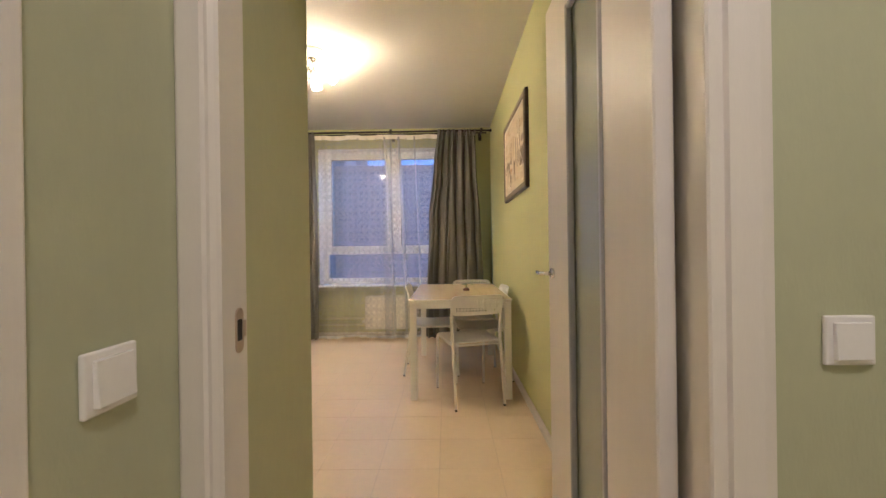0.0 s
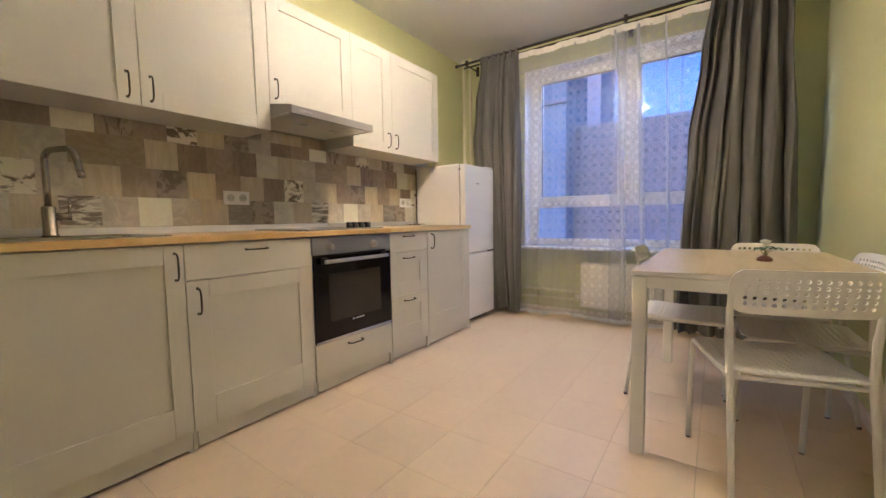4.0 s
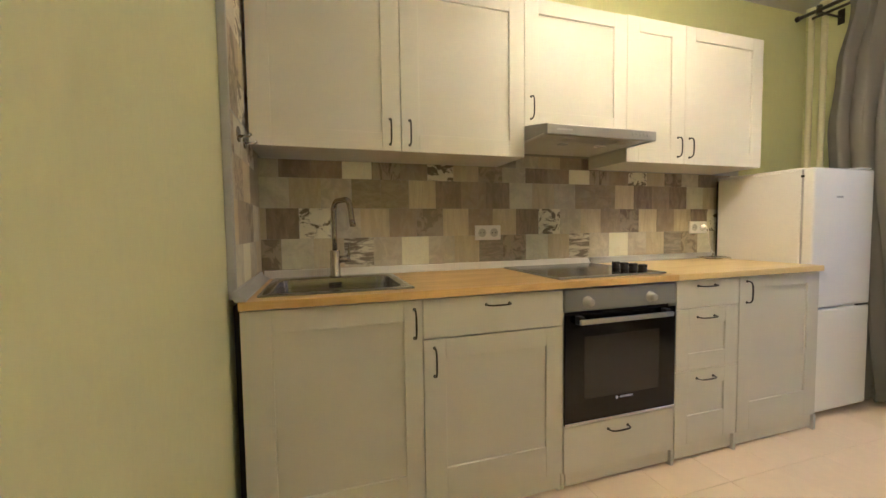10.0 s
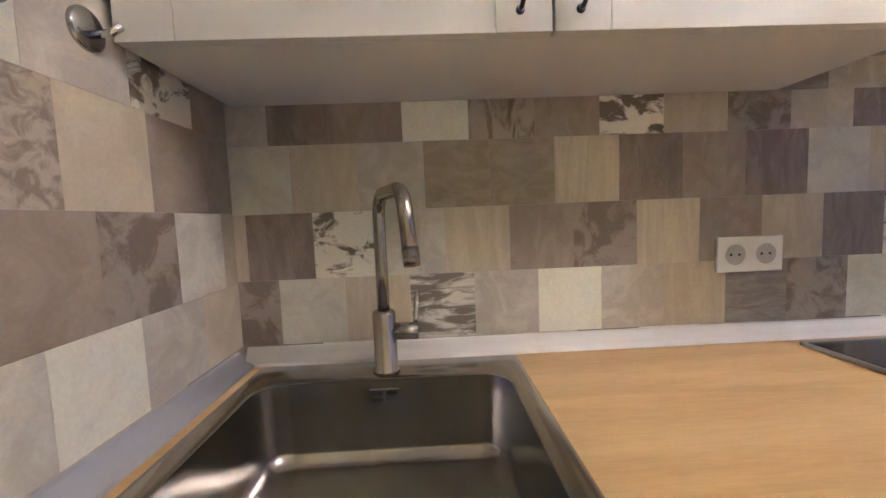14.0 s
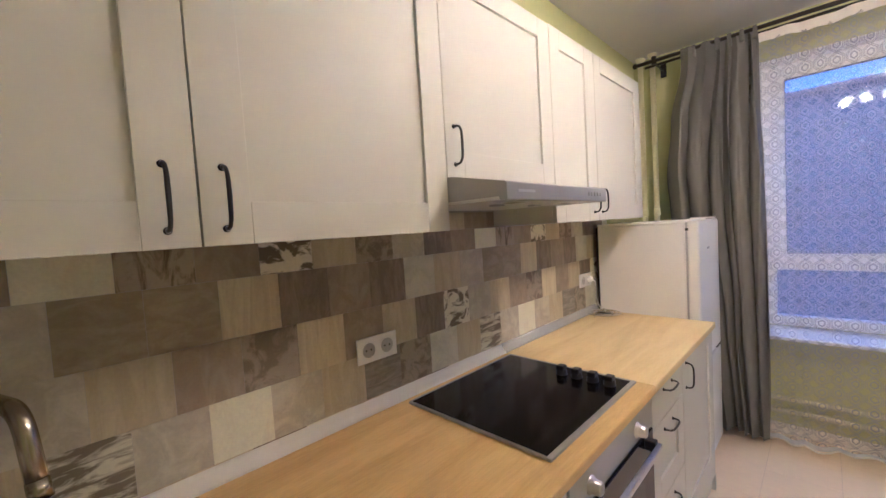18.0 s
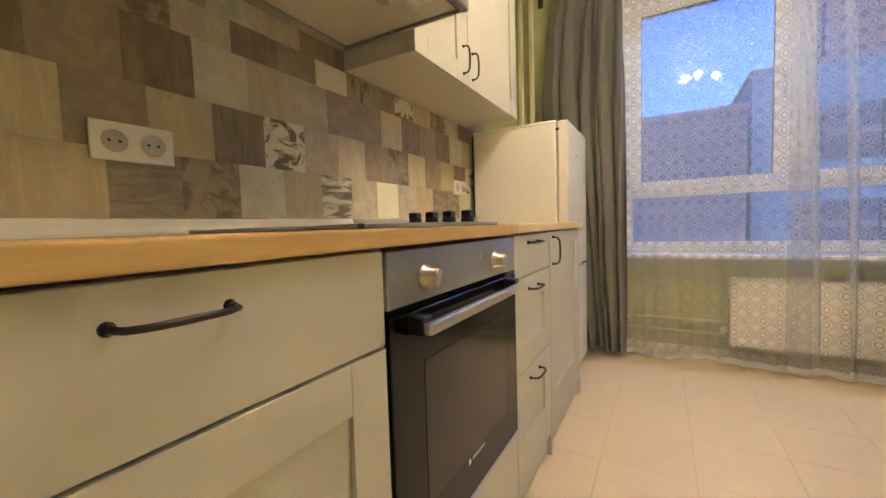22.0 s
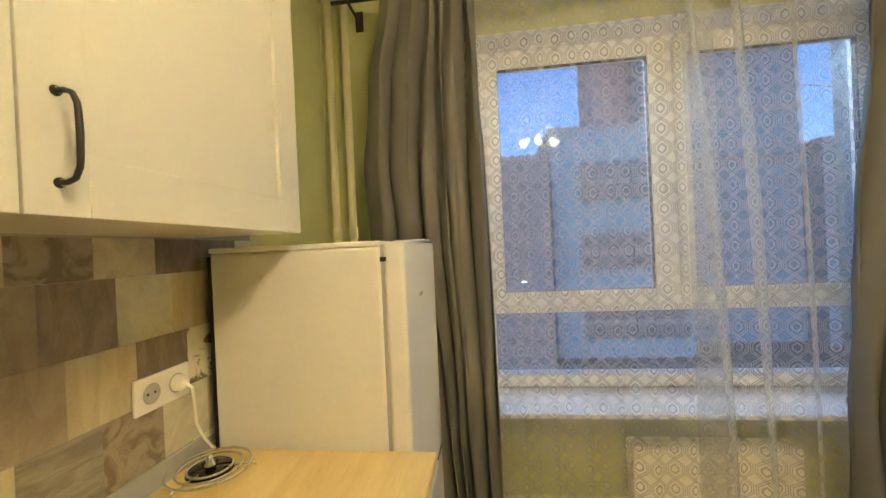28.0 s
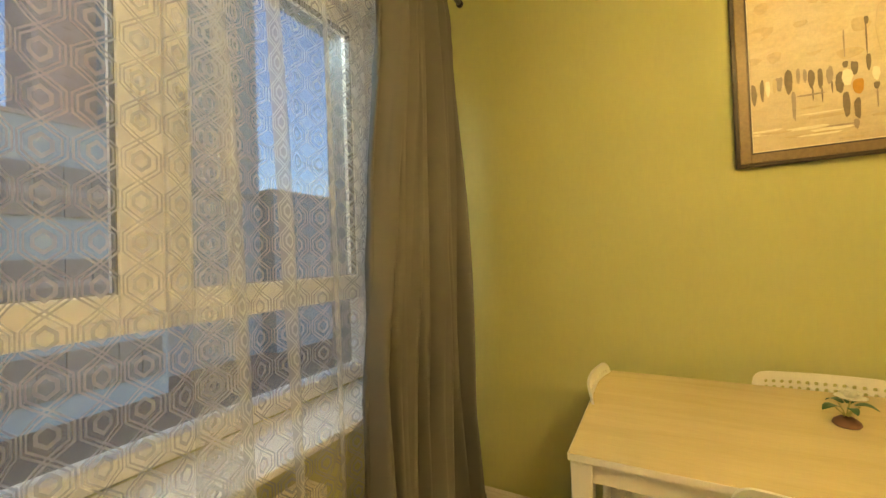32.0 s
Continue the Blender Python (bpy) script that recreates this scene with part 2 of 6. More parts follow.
def tulle_cloth(name, cell=0.073, thin=0.26, thick=0.46):
    """Sheer curtain cloth with a woven lattice of overlapping hexagons; the pattern follows the cloth's own u and v in metres."""
    m = bpy.data.materials.new(name)
    m.use_nodes = True
    n, l = m.node_tree.nodes, m.node_tree.links
    n.remove(n["Principled BSDF"])
    uv = n.new("ShaderNodeUVMap")
    uv.uv_map = "cloth"
    sep = n.new("ShaderNodeSeparateXYZ")
    l.new(uv.outputs[0], sep.inputs[0])

    def calc(op, a, b=None, c=None):
        x = n.new("ShaderNodeMath")
        x.operation = op
        for i, v in enumerate((a, b, c)):
            if v is None:
                continue
            if isinstance(v, (int, float)):
                x.inputs[i].default_value = v
            else:
                l.new(v, x.inputs[i])
        return x.outputs[0]

    su = calc("DIVIDE", sep.outputs[0], cell)
    sv = calc("DIVIDE", sep.outputs[1], cell * 1.12)
    cu = calc("SUBTRACT", calc("FRACT", su), 0.5)
    cv = calc("SUBTRACT", calc("FRACT", sv), 0.5)
    au = calc("ABSOLUTE", cu)

    def hexa(v, radius):
        """Pointed-top hexagon metric, 1 on its outline."""
        av = calc("ABSOLUTE", v)
        slope = calc("MULTIPLY_ADD", au, 0.62, calc("MULTIPLY", av, 0.80))
        return calc("DIVIDE", calc("MAXIMUM", au, slope), radius)

    def line(d, at, half):
        return calc("LESS_THAN", calc("ABSOLUTE", calc("SUBTRACT", d, at)), half)

    total = None
    up, down = calc("SUBTRACT", cv, 1.0), calc("ADD", cv, 1.0)
    strands = [(cv, 0.185, 0.043)] + [(v, r, 0.024) for v in (cv, up, down) for r in (0.355, 0.452)]
    for v, rad, width in strands:
        g = line(hexa(v, rad), 1.0, width / rad)
        total = g if total is None else calc("MAXIMUM", total, g)
    weave = n.new("ShaderNodeTexNoise")
    weave.inputs["Scale"].default_value = 9
    l.new(uv.outputs[0], weave.inputs["Vector"])
    cover = calc("MULTIPLY_ADD", total, thick - thin, calc("MULTIPLY_ADD", weave.outputs[0], 0.10, thin - 0.05))
    cover = calc("MAXIMUM", cover, calc("LESS_THAN", sep.outputs[1], 0.035))
    tr = n.new("ShaderNodeBsdfTransparent")
    di = n.new("ShaderNodeBsdfDiffuse")
    di.inputs[0].default_value = (0.73, 0.75, 0.78, 1)
    ts = n.new("ShaderNodeBsdfTranslucent")
    ts.inputs[0].default_value = (0.73, 0.75, 0.78, 1)
    body = n.new("ShaderNodeMixShader")
    body.inputs[0].default_value = 0.42
    l.new(di.outputs[0], body.inputs[1])
    l.new(ts.outputs[0], body.inputs[2])
    mx = n.new("ShaderNodeMixShader")
    l.new(cover, mx.inputs[0])
    l.new(tr.outputs[0], mx.inputs[1])
    l.new(body.outputs[0], mx.inputs[2])
    l.new(mx.outputs[0], n["Material Output"].inputs[0])
    return m


GREEN = surface("green_wallpaper", (0.53, 0.53, 0.25), 0.75, vary=0.05, scale=1.2, grain=0.04, grain_scale=60, bump=0.25, bump_scale=160, stretch=(1, 1, 0.35))
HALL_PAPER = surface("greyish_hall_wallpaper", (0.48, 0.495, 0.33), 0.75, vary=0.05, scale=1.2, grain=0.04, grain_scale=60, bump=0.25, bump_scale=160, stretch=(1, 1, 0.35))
NICHE_PAPER = surface("pale_niche_wallpaper", (0.51, 0.51, 0.295), 0.75, vary=0.05, scale=1.2, grain=0.04, grain_scale=60, bump=0.25, bump_scale=160, stretch=(1, 1, 0.35))
CEILING = surface("white_ceiling", (0.66, 0.64, 0.60), 0.8, vary=0.03, bump=0.05)
WHITE_TRIM = surface("white_painted_trim", (0.79, 0.745, 0.69), 0.42, vary=0.04, scale=5, stretch=(6, 6, 0.6))
FRONT = surface("pale_grey_lacquer", (0.60, 0.585, 0.52), 0.5, vary=0.025, scale=4, grain=0.012, bump=0.03)
CARCASS = surface("white_melamine", (0.58, 0.56, 0.51), 0.45, vary=0.03)
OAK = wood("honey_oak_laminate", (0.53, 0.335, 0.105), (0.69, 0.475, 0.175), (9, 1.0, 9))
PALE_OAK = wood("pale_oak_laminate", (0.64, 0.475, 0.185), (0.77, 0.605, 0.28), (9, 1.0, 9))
TABLE_OAK = wood("light_table_laminate", (0.61, 0.51, 0.30), (0.69, 0.585, 0.365), (9, 0.9, 9), 0.27)
WHITE_METAL = surface("white_powder_coat", (0.84, 0.815, 0.74), 0.36, vary=0.02)
WHITE_PLASTIC = surface("white_plastic", (0.84, 0.815, 0.75), 0.33, vary=0.02)
FRIDGE_WHITE = surface("white_enamel", (0.80, 0.79, 0.76), 0.32, vary=0.015, bump=0, gloss_vary=0.02)
SWITCH_WHITE = surface("glossy_switch_plastic", (0.86, 0.84, 0.82), 0.22, vary=0.01, bump=0)
DARK_METAL = surface("dark_bronze_metal", (0.045, 0.04, 0.04), 0.38, metal=0.7, vary=0.1)
BLACK = surface("black_plastic", (0.012, 0.011, 0.011), 0.35, vary=0.1)
BLACK_GLASS = surface("black_glass", (0.006, 0.005, 0.005), 0.12, vary=0.05, bump=0)
BLACK_GLASS.node_tree.nodes["Principled BSDF"].inputs["Specular IOR Level"].default_value = 0.3
STEEL = brushed("brushed_steel", (0.60, 0.58, 0.55), 0.30, (30, 1, 30))
STEEL_X = brushed("satin_steel", (0.42, 0.40, 0.365), 0.20, (1, 6, 6), 0.0, 0.07)
TAP_STEEL = brushed("brushed_tap_steel", (0.38, 0.345, 0.29), 0.26, (4, 4, 0.3), 0.0, 0.05)
CHROME = brushed("chrome", (0.75, 0.74, 0.72), 0.18, (1, 1, 1))
HOOD_STEEL = surface("grey_hood_steel", (0.33, 0.32, 0.31), 0.42, metal=0.75, vary=0.04, stretch=(20, 1, 20), bump=0)
PANEL_STEEL = surface("panel_steel", (0.42, 0.43, 0.46), 0.32, metal=0.85, vary=0.02, grain=0.01, bump=0, gloss_vary=0.04)
FILTER = surface("pale_filter_metal", (0.60, 0.58, 0.53), 0.42, metal=0.25, vary=0.05, scale=6, grain=0.06, grain_scale=260, bump=0.3, bump_scale=420)
GREY_TRIM = surface("grey_plastic_trim", (0.40, 0.40, 0.41), 0.4, vary=0.04)
SOCKET_GREY = surface("socket_grey_plastic", (0.50, 0.49, 0.47), 0.4, bump=0)
PALE_TRIM = surface("pale_plastic_trim", (0.79, 0.77, 0.73), 0.4, vary=0.04)
GROUT = surface("grey_grout", (0.54, 0.44, 0.32), 0.85, vary=0.15, bump=0.2)
TILE = surface("beige_floor_tile", (0.75, 0.61, 0.42), 0.34, vary=0.07, scale=2.2, grain=0.05, grain_scale=26, bump=0.03, bump_scale=60, per_object=0.03)
CURTAIN = surface("grey_blackout_cloth", (0.152, 0.147, 0.132), 0.85, vary=0.10, scale=6, grain=0.10, grain_scale=400, bump=0.25, bump_scale=700)
TULLE = tulle_cloth("patterned_tulle")
TULLE_FOLD = tulle_cloth("folded_tulle", thin=0.42, thick=0.62)
TULLE_BAND = surface("tulle_heading", (0.80, 0.77, 0.70), 0.8, vary=0.08, scale=20)
PIPE = surface("cream_pipe_paint", (0.70, 0.66, 0.42), 0.4, vary=0.05)
PVC = surface("white_window_pvc", (0.91, 0.91, 0.91), 0.3, vary=0.02)
GASKET = surface("grey_gasket", (0.10, 0.10, 0.10), 0.6)
OUTER = surface("grey_render", (0.20, 0.21, 0.23), 0.85, vary=0.1, bump=0.2)
PANE = window_glass("clear_pane")
FROST = surface("frosted_door_glass", (0.40, 0.43, 0.36), 0.22, vary=0.04)
PIC_FRAME = surface("bronze_picture_frame", (0.20, 0.14, 0.085), 0.42, metal=0.35, vary=0.35, scale=25, stretch=(1, 4, 4))
PIC_DARK = surface("dark_frame_edge", (0.04, 0.025, 0.02), 0.4)
CANVAS = printed("painted_canvas", (0.68, 0.58, 0.42), (0.52, 0.42, 0.28), 0.8, (1, 1, 2.4), 9, (0.35, 0.75))
INK = surface("dark_paint", (0.20, 0.155, 0.115), 0.6, vary=0.3, scale=60)
INK_GREY = surface("grey_paint", (0.36, 0.29, 0.23), 0.6, vary=0.3, scale=40)
INK_MIST = surface("misty_paint", (0.61, 0.51, 0.355), 0.6, vary=0.2, scale=60)
INK_SAND = surface("sandy_paint", (0.56, 0.45, 0.29), 0.6, vary=0.25, scale=60)
INK_PALE = surface("pale_paint", (0.80, 0.74, 0.62), 0.6, vary=0.2, scale=40)
INK_OCHRE = surface("ochre_paint", (0.55, 0.27, 0.05), 0.6, vary=0.2, scale=60)
LEAF = surface("green_leaf", (0.05, 0.14, 0.05), 0.45, vary=0.25, scale=40)
PETAL = surface("cream_petal", (0.84, 0.83, 0.74), 0.6)
STONE = surface("brown_stone", (0.16, 0.08, 0.045), 0.6, vary=0.3, scale=60, bump=0.4, bump_scale=90)
STEM = surface("pale_stem", (0.36, 0.34, 0.14), 0.6)
GLOW = glowing("lit_bulb", LAMP_COLOUR, LAMP_POWER)
GLOW_SHADE = glowing("glowing_shade_glass", LAMP_COLOUR, 40.0)
HALL_GLOW = glowing("lit_hall_lamp", (1.0, 0.78, 0.56, 1), HALL_POWER)
CLEAR_SHADE = window_glass("clear_shade_glass", (0.90, 0.90, 0.88))
SHADE = surface("pale_glass_shade", (0.80, 0.76, 0.68), 0.25, bump=0)
RED_SIGN = glowing("red_sign", (1.0, 0.0, 0.01, 1), 0.9)
COLD_GLOW = glowing("cold_street_light", (0.9, 0.95, 1.0, 1), 1.2)
BRASS = surface("pale_brass_plate", (0.62, 0.50, 0.42), 0.35, metal=0.6, vary=0.1)
# near-black colour for the shade inside the latch hole and the niche gap
SHADOW_GAP = surface("recess_shade", (0.05, 0.045, 0.04), 0.8)

# ---- mesh helpers ----
def add_box(bm, a, b, bevel=0.0, seg=1):
    """A box from corner a to corner b, its edges rounded by bevel."""
    vs = [bm.verts.new((x, y, z)) for x in (a[0], b[0]) for y in (a[1], b[1]) for z in (a[2], b[2])]
    fs = [bm.faces.new([vs[i] for i in q]) for q in ((0, 1, 3, 2), (4, 6, 7, 5), (0, 4, 5, 1), (2, 3, 7, 6), (0, 2, 6, 4), (1, 5, 7, 3))]
    if bevel:
        es = list({e for f in fs for e in f.edges})
        bmesh.ops.bevel(bm, geom=es, offset=bevel, segments=seg, affect="EDGES", profile=0.5)
    return bm


def box(a, b, bevel=0.0, seg=1):
    return add_box(bmesh.new(), a, b, bevel, seg)


def add_tube(bm, pts, r, seg=10, cap=True, radii=None):
    """A round bar swept along points."""
    pts = [Vector(p) for p in pts]
    rings, up = [], None
    for i, p in enumerate(pts):
        d = (pts[min(i + 1, len(pts) - 1)] - pts[max(i - 1, 0)]).normalized()
        if up is None:
            up = d.orthogonal().normalized()
        up = (up - d * up.dot(d)).normalized()
        side = d.cross(up)
        rr = radii[i] if radii else r
        rings.append([bm.verts.new(p + (up * math.cos(2 * math.pi * k / seg) + side * math.sin(2 * math.pi * k / seg)) * rr) for k in range(seg)])
    for r0, r1 in zip(rings, rings[1:]):
        for k in range(seg):
            bm.faces.new((r0[k], r0[(k + 1) % seg], r1[(k + 1) % seg], r1[k])).smooth = True
    if cap:
        bm.faces.new(rings[0][::-1])
        bm.faces.new(rings[-1])
    return bm


def tube(pts, r, seg=10, cap=True, radii=None):
    return add_tube(bmesh.new(), pts, r, seg, cap, radii)


def arc(c, a, b, start, end, n=8):
    """Points on an arc about c, with half axes a and b (vectors), from start to end degrees."""
    c, a, b = Vector(c), Vector(a), Vector(b)
    return [c + a * math.cos(radians(start + (end - start) * i / n)) + b * math.sin(radians(start + (end - start) * i / n)) for i in range(n + 1)]


def add_lathe(bm, profile, centre, axis=(0, 0, 1), seg=24):
    """A turned shape: (radius, height) pairs about an axis through centre."""
    q = Vector((0, 0, 1)).rotation_difference(Vector(axis).normalized())
    rings = []
    for r, h in profile:
        if r < 1e-6:
            rings.append([bm.verts.new(Vector(centre) + q @ Vector((0, 0, h)))])
        else:
            rings.append([bm.verts.new(Vector(centre) + q @ Vector((r * math.cos(2 * math.pi * k / seg), r * math.sin(2 * math.pi * k / seg), h))) for k in range(seg)])
    for r0, r1 in zip(rings, rings[1:]):
        for k in range(seg):
            k2 = (k + 1) % seg
            if len(r0) == 1 and len(r1) == 1:
                continue
            if len(r0) == 1:
                f = bm.faces.new((r0[0], r1[k2], r1[k]))
            elif len(r1) == 1:
                f = bm.faces.new((r0[k], r0[k2], r1[0]))
            else:
                f = bm.faces.new((r0[k], r0[k2], r1[k2], r1[k]))
            f.smooth = True
    return bm


def lathe(profile, centre, axis=(0, 0, 1), seg=24):
    return add_lathe(bmesh.new(), profile, centre, axis, seg)


def rounded(y0, y1, x0, x1, r, n=6):
    """A loop of (x, y) round a rectangle with round corners."""
    out = []
    for cx, cy, s in ((x1 - r, y1 - r, 0), (x0 + r, y1 - r, 90), (x0 + r, y0 + r, 180), (x1 - r, y0 + r, 270)):
        out += [(cx + r * math.cos(radians(s + 90 * i / n)), cy + r * math.sin(radians(s + 90 * i / n))) for i in range(n + 1)]
    return out


def loops(rings, close=False, smooth=True):
    """Joins loops of points of one length into a skin."""
    bm = bmesh.new()
    vs = [[bm.verts.new(p) for p in ring] for ring in rings]
    k = len(vs[0])
    for a, b in zip(vs, vs[1:]):
        for i in range(k):
            bm.faces.new((a[i], a[(i + 1) % k], b[(i + 1) % k], b[i])).smooth = smooth
    if close:
        bm.faces.new(vs[-1])
    return bm


def sheet(fn, nu, nv, uv=None):
    """A cloth: fn(s, t) gives its point; uv(s, t) its pattern place."""
    bm = bmesh.new()
    vs = [[bm.verts.new(fn(i / nu, j / nv)) for i in range(nu + 1)] for j in range(nv + 1)]
    lay = bm.loops.layers.uv.new("cloth") if uv else None
    for j in range(nv):
        for i in range(nu):
            f = bm.faces.new((vs[j][i], vs[j][i + 1], vs[j + 1][i + 1], vs[j + 1][i]))
            f.smooth = True
            if uv:
                for lp, (a, b) in zip(f.loops, ((i, j), (i + 1, j), (i + 1, j + 1), (i, j + 1))):
                    lp[lay].uv = uv(a / nu, b / nv)
    return bm


def perforated(nx, ny, pitch_x, pitch_y, hole, margin_x, margin_y, thick, place, corner):
    """A thin plate with rows of round holes; place(u, v, d) lays it in space, u and v from its middle."""
    w, h = nx * pitch_x / 2, ny * pitch_y / 2
    xs = [-w - margin_x, -w - margin_x * 0.6, -w - margin_x * 0.25] + [-w + i * pitch_x for i in range(nx + 1)] + [w + margin_x * 0.25, w + margin_x * 0.6, w + margin_x]
    ys = [-h - margin_y, -h - margin_y * 0.5] + [-h + i * pitch_y for i in range(ny + 1)] + [h + margin_y * 0.5, h + margin_y]
    X, Y = w + margin_x - corner, h + margin_y - corner
    pts, index, faces = [], {}, []

    def vert(u, v):
        key = (round(u, 5), round(v, 5))
        if key not in index:
            index[key] = len(pts)
            du, dv = abs(u) - X, abs(v) - Y
            if du > 0 and dv > 0:
                big = max(du, dv)
                k = big / math.hypot(du, dv)
                u, v = math.copysign(X + du * k, u), math.copysign(Y + dv * k, v)
            pts.append((u, v))
        return index[key]

    for i in range(len(xs) - 1):
        for j in range(len(ys) - 1):
            c = [vert(xs[i], ys[j]), vert(xs[i + 1], ys[j]), vert(xs[i + 1], ys[j + 1]), vert(xs[i], ys[j + 1])]
            if not (3 <= i < 3 + nx and 2 <= j < 2 + ny):
                faces.append(c)
                continue
            cx, cy = (xs[i] + xs[i + 1]) / 2, (ys[j] + ys[j + 1]) / 2
            o = []
            for k in range(8):
                a = radians(-112.5 + 45 * k)
                o.append(vert(cx + hole * math.cos(a), cy + hole * math.sin(a)))
            for k in range(4):
                faces.append([c[k], c[(k + 1) % 4], o[(2 * k + 1) % 8], o[2 * k]])
                faces.append([c[(k + 1) % 4], o[(2 * k + 2) % 8], o[(2 * k + 1) % 8]])
    count = {}
    for f in faces:
        for a, b in zip(f, f[1:] + f[:1]):
            count[(min(a, b), max(a, b))] = count.get((min(a, b), max(a, b)), 0) + 1
    n = len(pts)
    verts = [place(u, v, 0) for u, v in pts] + [place(u, v, thick) for u, v in pts]
    allf = faces + [[i + n for i in f[::-1]] for f in faces]
    for f in faces:
        for a, b in zip(f, f[1:] + f[:1]):
            if count[(min(a, b), max(a, b))] == 1:
                allf.append([b, a, a + n, b + n])
    me = bpy.data.meshes.new("plate")
    me.from_pydata([tuple(v) for v in verts], [], allf)
    bm = bmesh.new()
    bm.from_mesh(me)
    bpy.data.meshes.remove(me)
    return bm


def to_mesh(name, bm, material):
    bmesh.ops.recalc_face_normals(bm, faces=bm.faces)
    me = bpy.data.meshes.new(name)
    bm.to_mesh(me)
    bm.free()
    me.materials.append(material)
    return me


def thing(name, at, label, category, group="", kind=""):
    """An Empty at a thing's base; its parts are given in the world's metres."""
    ob = new(name)
    ob.empty_display_size = 0.05
    ob.location = at
    return tagged(ob, label, category, group, kind)


def base_of(ob):
    p = Vector(ob.location)
    while ob.parent:
        ob = ob.parent
        p += Vector(ob.location)
    return p


def part(name, bm, material, parent, label=""):
    """Links a bmesh, given in world metres, as one mesh under a thing or a part."""
    bmesh.ops.translate(bm, vec=-base_of(parent), verts=bm.verts)
    ob = new(name, to_mesh(name, bm, material))
    ob.parent = parent
    return tagged(ob, label)


def solo(name, bm, material, label="", category="", kind="", group="", at=None):
    """A thing of one mesh, with its origin at its base."""
    lo = [min(v.co[i] for v in bm.verts) for i in range(3)]
    hi = [max(v.co[i] for v in bm.verts) for i in range(3)]
    p = Vector(at) if at else Vector(((lo[0] + hi[0]) / 2, (lo[1] + hi[1]) / 2, lo[2]))
    bmesh.ops.translate(bm, vec=-p, verts=bm.verts)
    ob = new(name, to_mesh(name, bm, material))
    ob.location = p
    return tagged(ob, label, category, group, kind)


def piece(name, mesh, parent, at, turn=(0, 0, 0)):
    """One of many alike pieces on shared mesh data, at a place in the world."""
    ob = new(name, mesh)
    ob.parent = parent
    ob.location = Vector(at) - base_of(parent)
    ob.rotation_euler = turn
    return ob

# ---- structure ----
CEIL = 2.65
X_WEST, X_EAST, Y_NORTH = -0.006, 2.937, 3.698
Y_NICHE, X_PASS = -0.035, 1.942
Y_DOOR = -0.60


def wall(name, *boxes, material=GREEN, label="green papered wall"):
    bm = bmesh.new()
    for a, b in boxes:
        add_box(bm, a, b)
    return solo(name, bm, material, label, "wall", "structure")


WIN_X0, WIN_X1, WIN_Z0, WIN_Z1 = 0.74, 2.62, 0.665, 2.40
wall("wall_west", ((-0.16, -0.05, 0), (X_WEST, 4.0, CEIL)))
wall("wall_north", ((X_WEST, Y_NORTH, 0), (WIN_X0, 4.0, CEIL)), ((WIN_X1, Y_NORTH, 0), (3.07, 4.0, CEIL)), ((WIN_X0, Y_NORTH, 0), (WIN_X1, 4.0, WIN_Z0)), ((WIN_X0, Y_NORTH, WIN_Z1), (WIN_X1, 4.0, CEIL)), label="green papered window wall with a wide opening")
wall("wall_outer", ((-0.5, 4.0, -3.2), (0.70, 4.115, 4.2)), ((2.60, 4.0, -3.2), (4.2, 4.115, 4.2)), ((0.70, 4.0, -3.2), (2.60, 4.115, 0.62)), ((0.70, 4.0, 2.405), (2.60, 4.115, 4.2)), material=OUTER, label="grey rendered outer face of the house wall")
wall("wall_east", ((X_EAST, -0.47, 0), (3.07, Y_NORTH, CEIL)))
wall("wall_south", ((-0.16, -0.60, 0), (X_PASS, Y_NICHE, CEIL)), label="green papered wall block beside the kitchen niche", material=NICHE_PAPER)
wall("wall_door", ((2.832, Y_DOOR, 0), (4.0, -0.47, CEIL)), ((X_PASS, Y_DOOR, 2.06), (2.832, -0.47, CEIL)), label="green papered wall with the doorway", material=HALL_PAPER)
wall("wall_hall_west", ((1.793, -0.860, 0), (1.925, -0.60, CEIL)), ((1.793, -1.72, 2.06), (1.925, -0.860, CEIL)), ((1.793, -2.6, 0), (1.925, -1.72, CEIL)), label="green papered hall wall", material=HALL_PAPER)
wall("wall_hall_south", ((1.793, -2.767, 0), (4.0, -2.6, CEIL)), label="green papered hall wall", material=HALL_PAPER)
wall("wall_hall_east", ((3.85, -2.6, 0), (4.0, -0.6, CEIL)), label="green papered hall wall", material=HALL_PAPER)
solo("ceiling", add_box(box((-0.16, -0.60, CEIL), (3.07, 4.0, CEIL + 0.12)), (1.793, -2.767, CEIL), (4.0, -0.60, CEIL + 0.12)), CEILING, "smooth white ceiling", "ceiling", "structure")
FLOOR = solo("floor", add_box(box((-0.16, -0.60, -0.12), (3.07, 4.0, -0.0016)), (1.793, -2.767, -0.12), (4.0, -0.60, -0.0016)), GROUT, "beige ceramic tile floor with thin grey joints", "floor", "structure")

# door frame, casings and the leaf
frame_door = thing("door_frame_1", (2.38, -0.53, 0), "white painted wooden door frame with profiled casings", "door frame", kind="structure")
part("jamb", box((1.938, -0.60, 0), (1.974, -0.48, 2.06), 0.002), WHITE_TRIM, frame_door)
part("jamb", box((2.800, -0.602, 0), (2.829, -0.556, 2.06), 0.003), WHITE_TRIM, frame_door)
part("jamb", box((2.822, -0.556, 0), (2.8315, -0.47, 2.06), 0.001), WHITE_TRIM, frame_door)
part("door_head", box((1.974, -0.60, 2.02), (2.802, -0.48, 2.06), 0.002), WHITE_TRIM, frame_door)


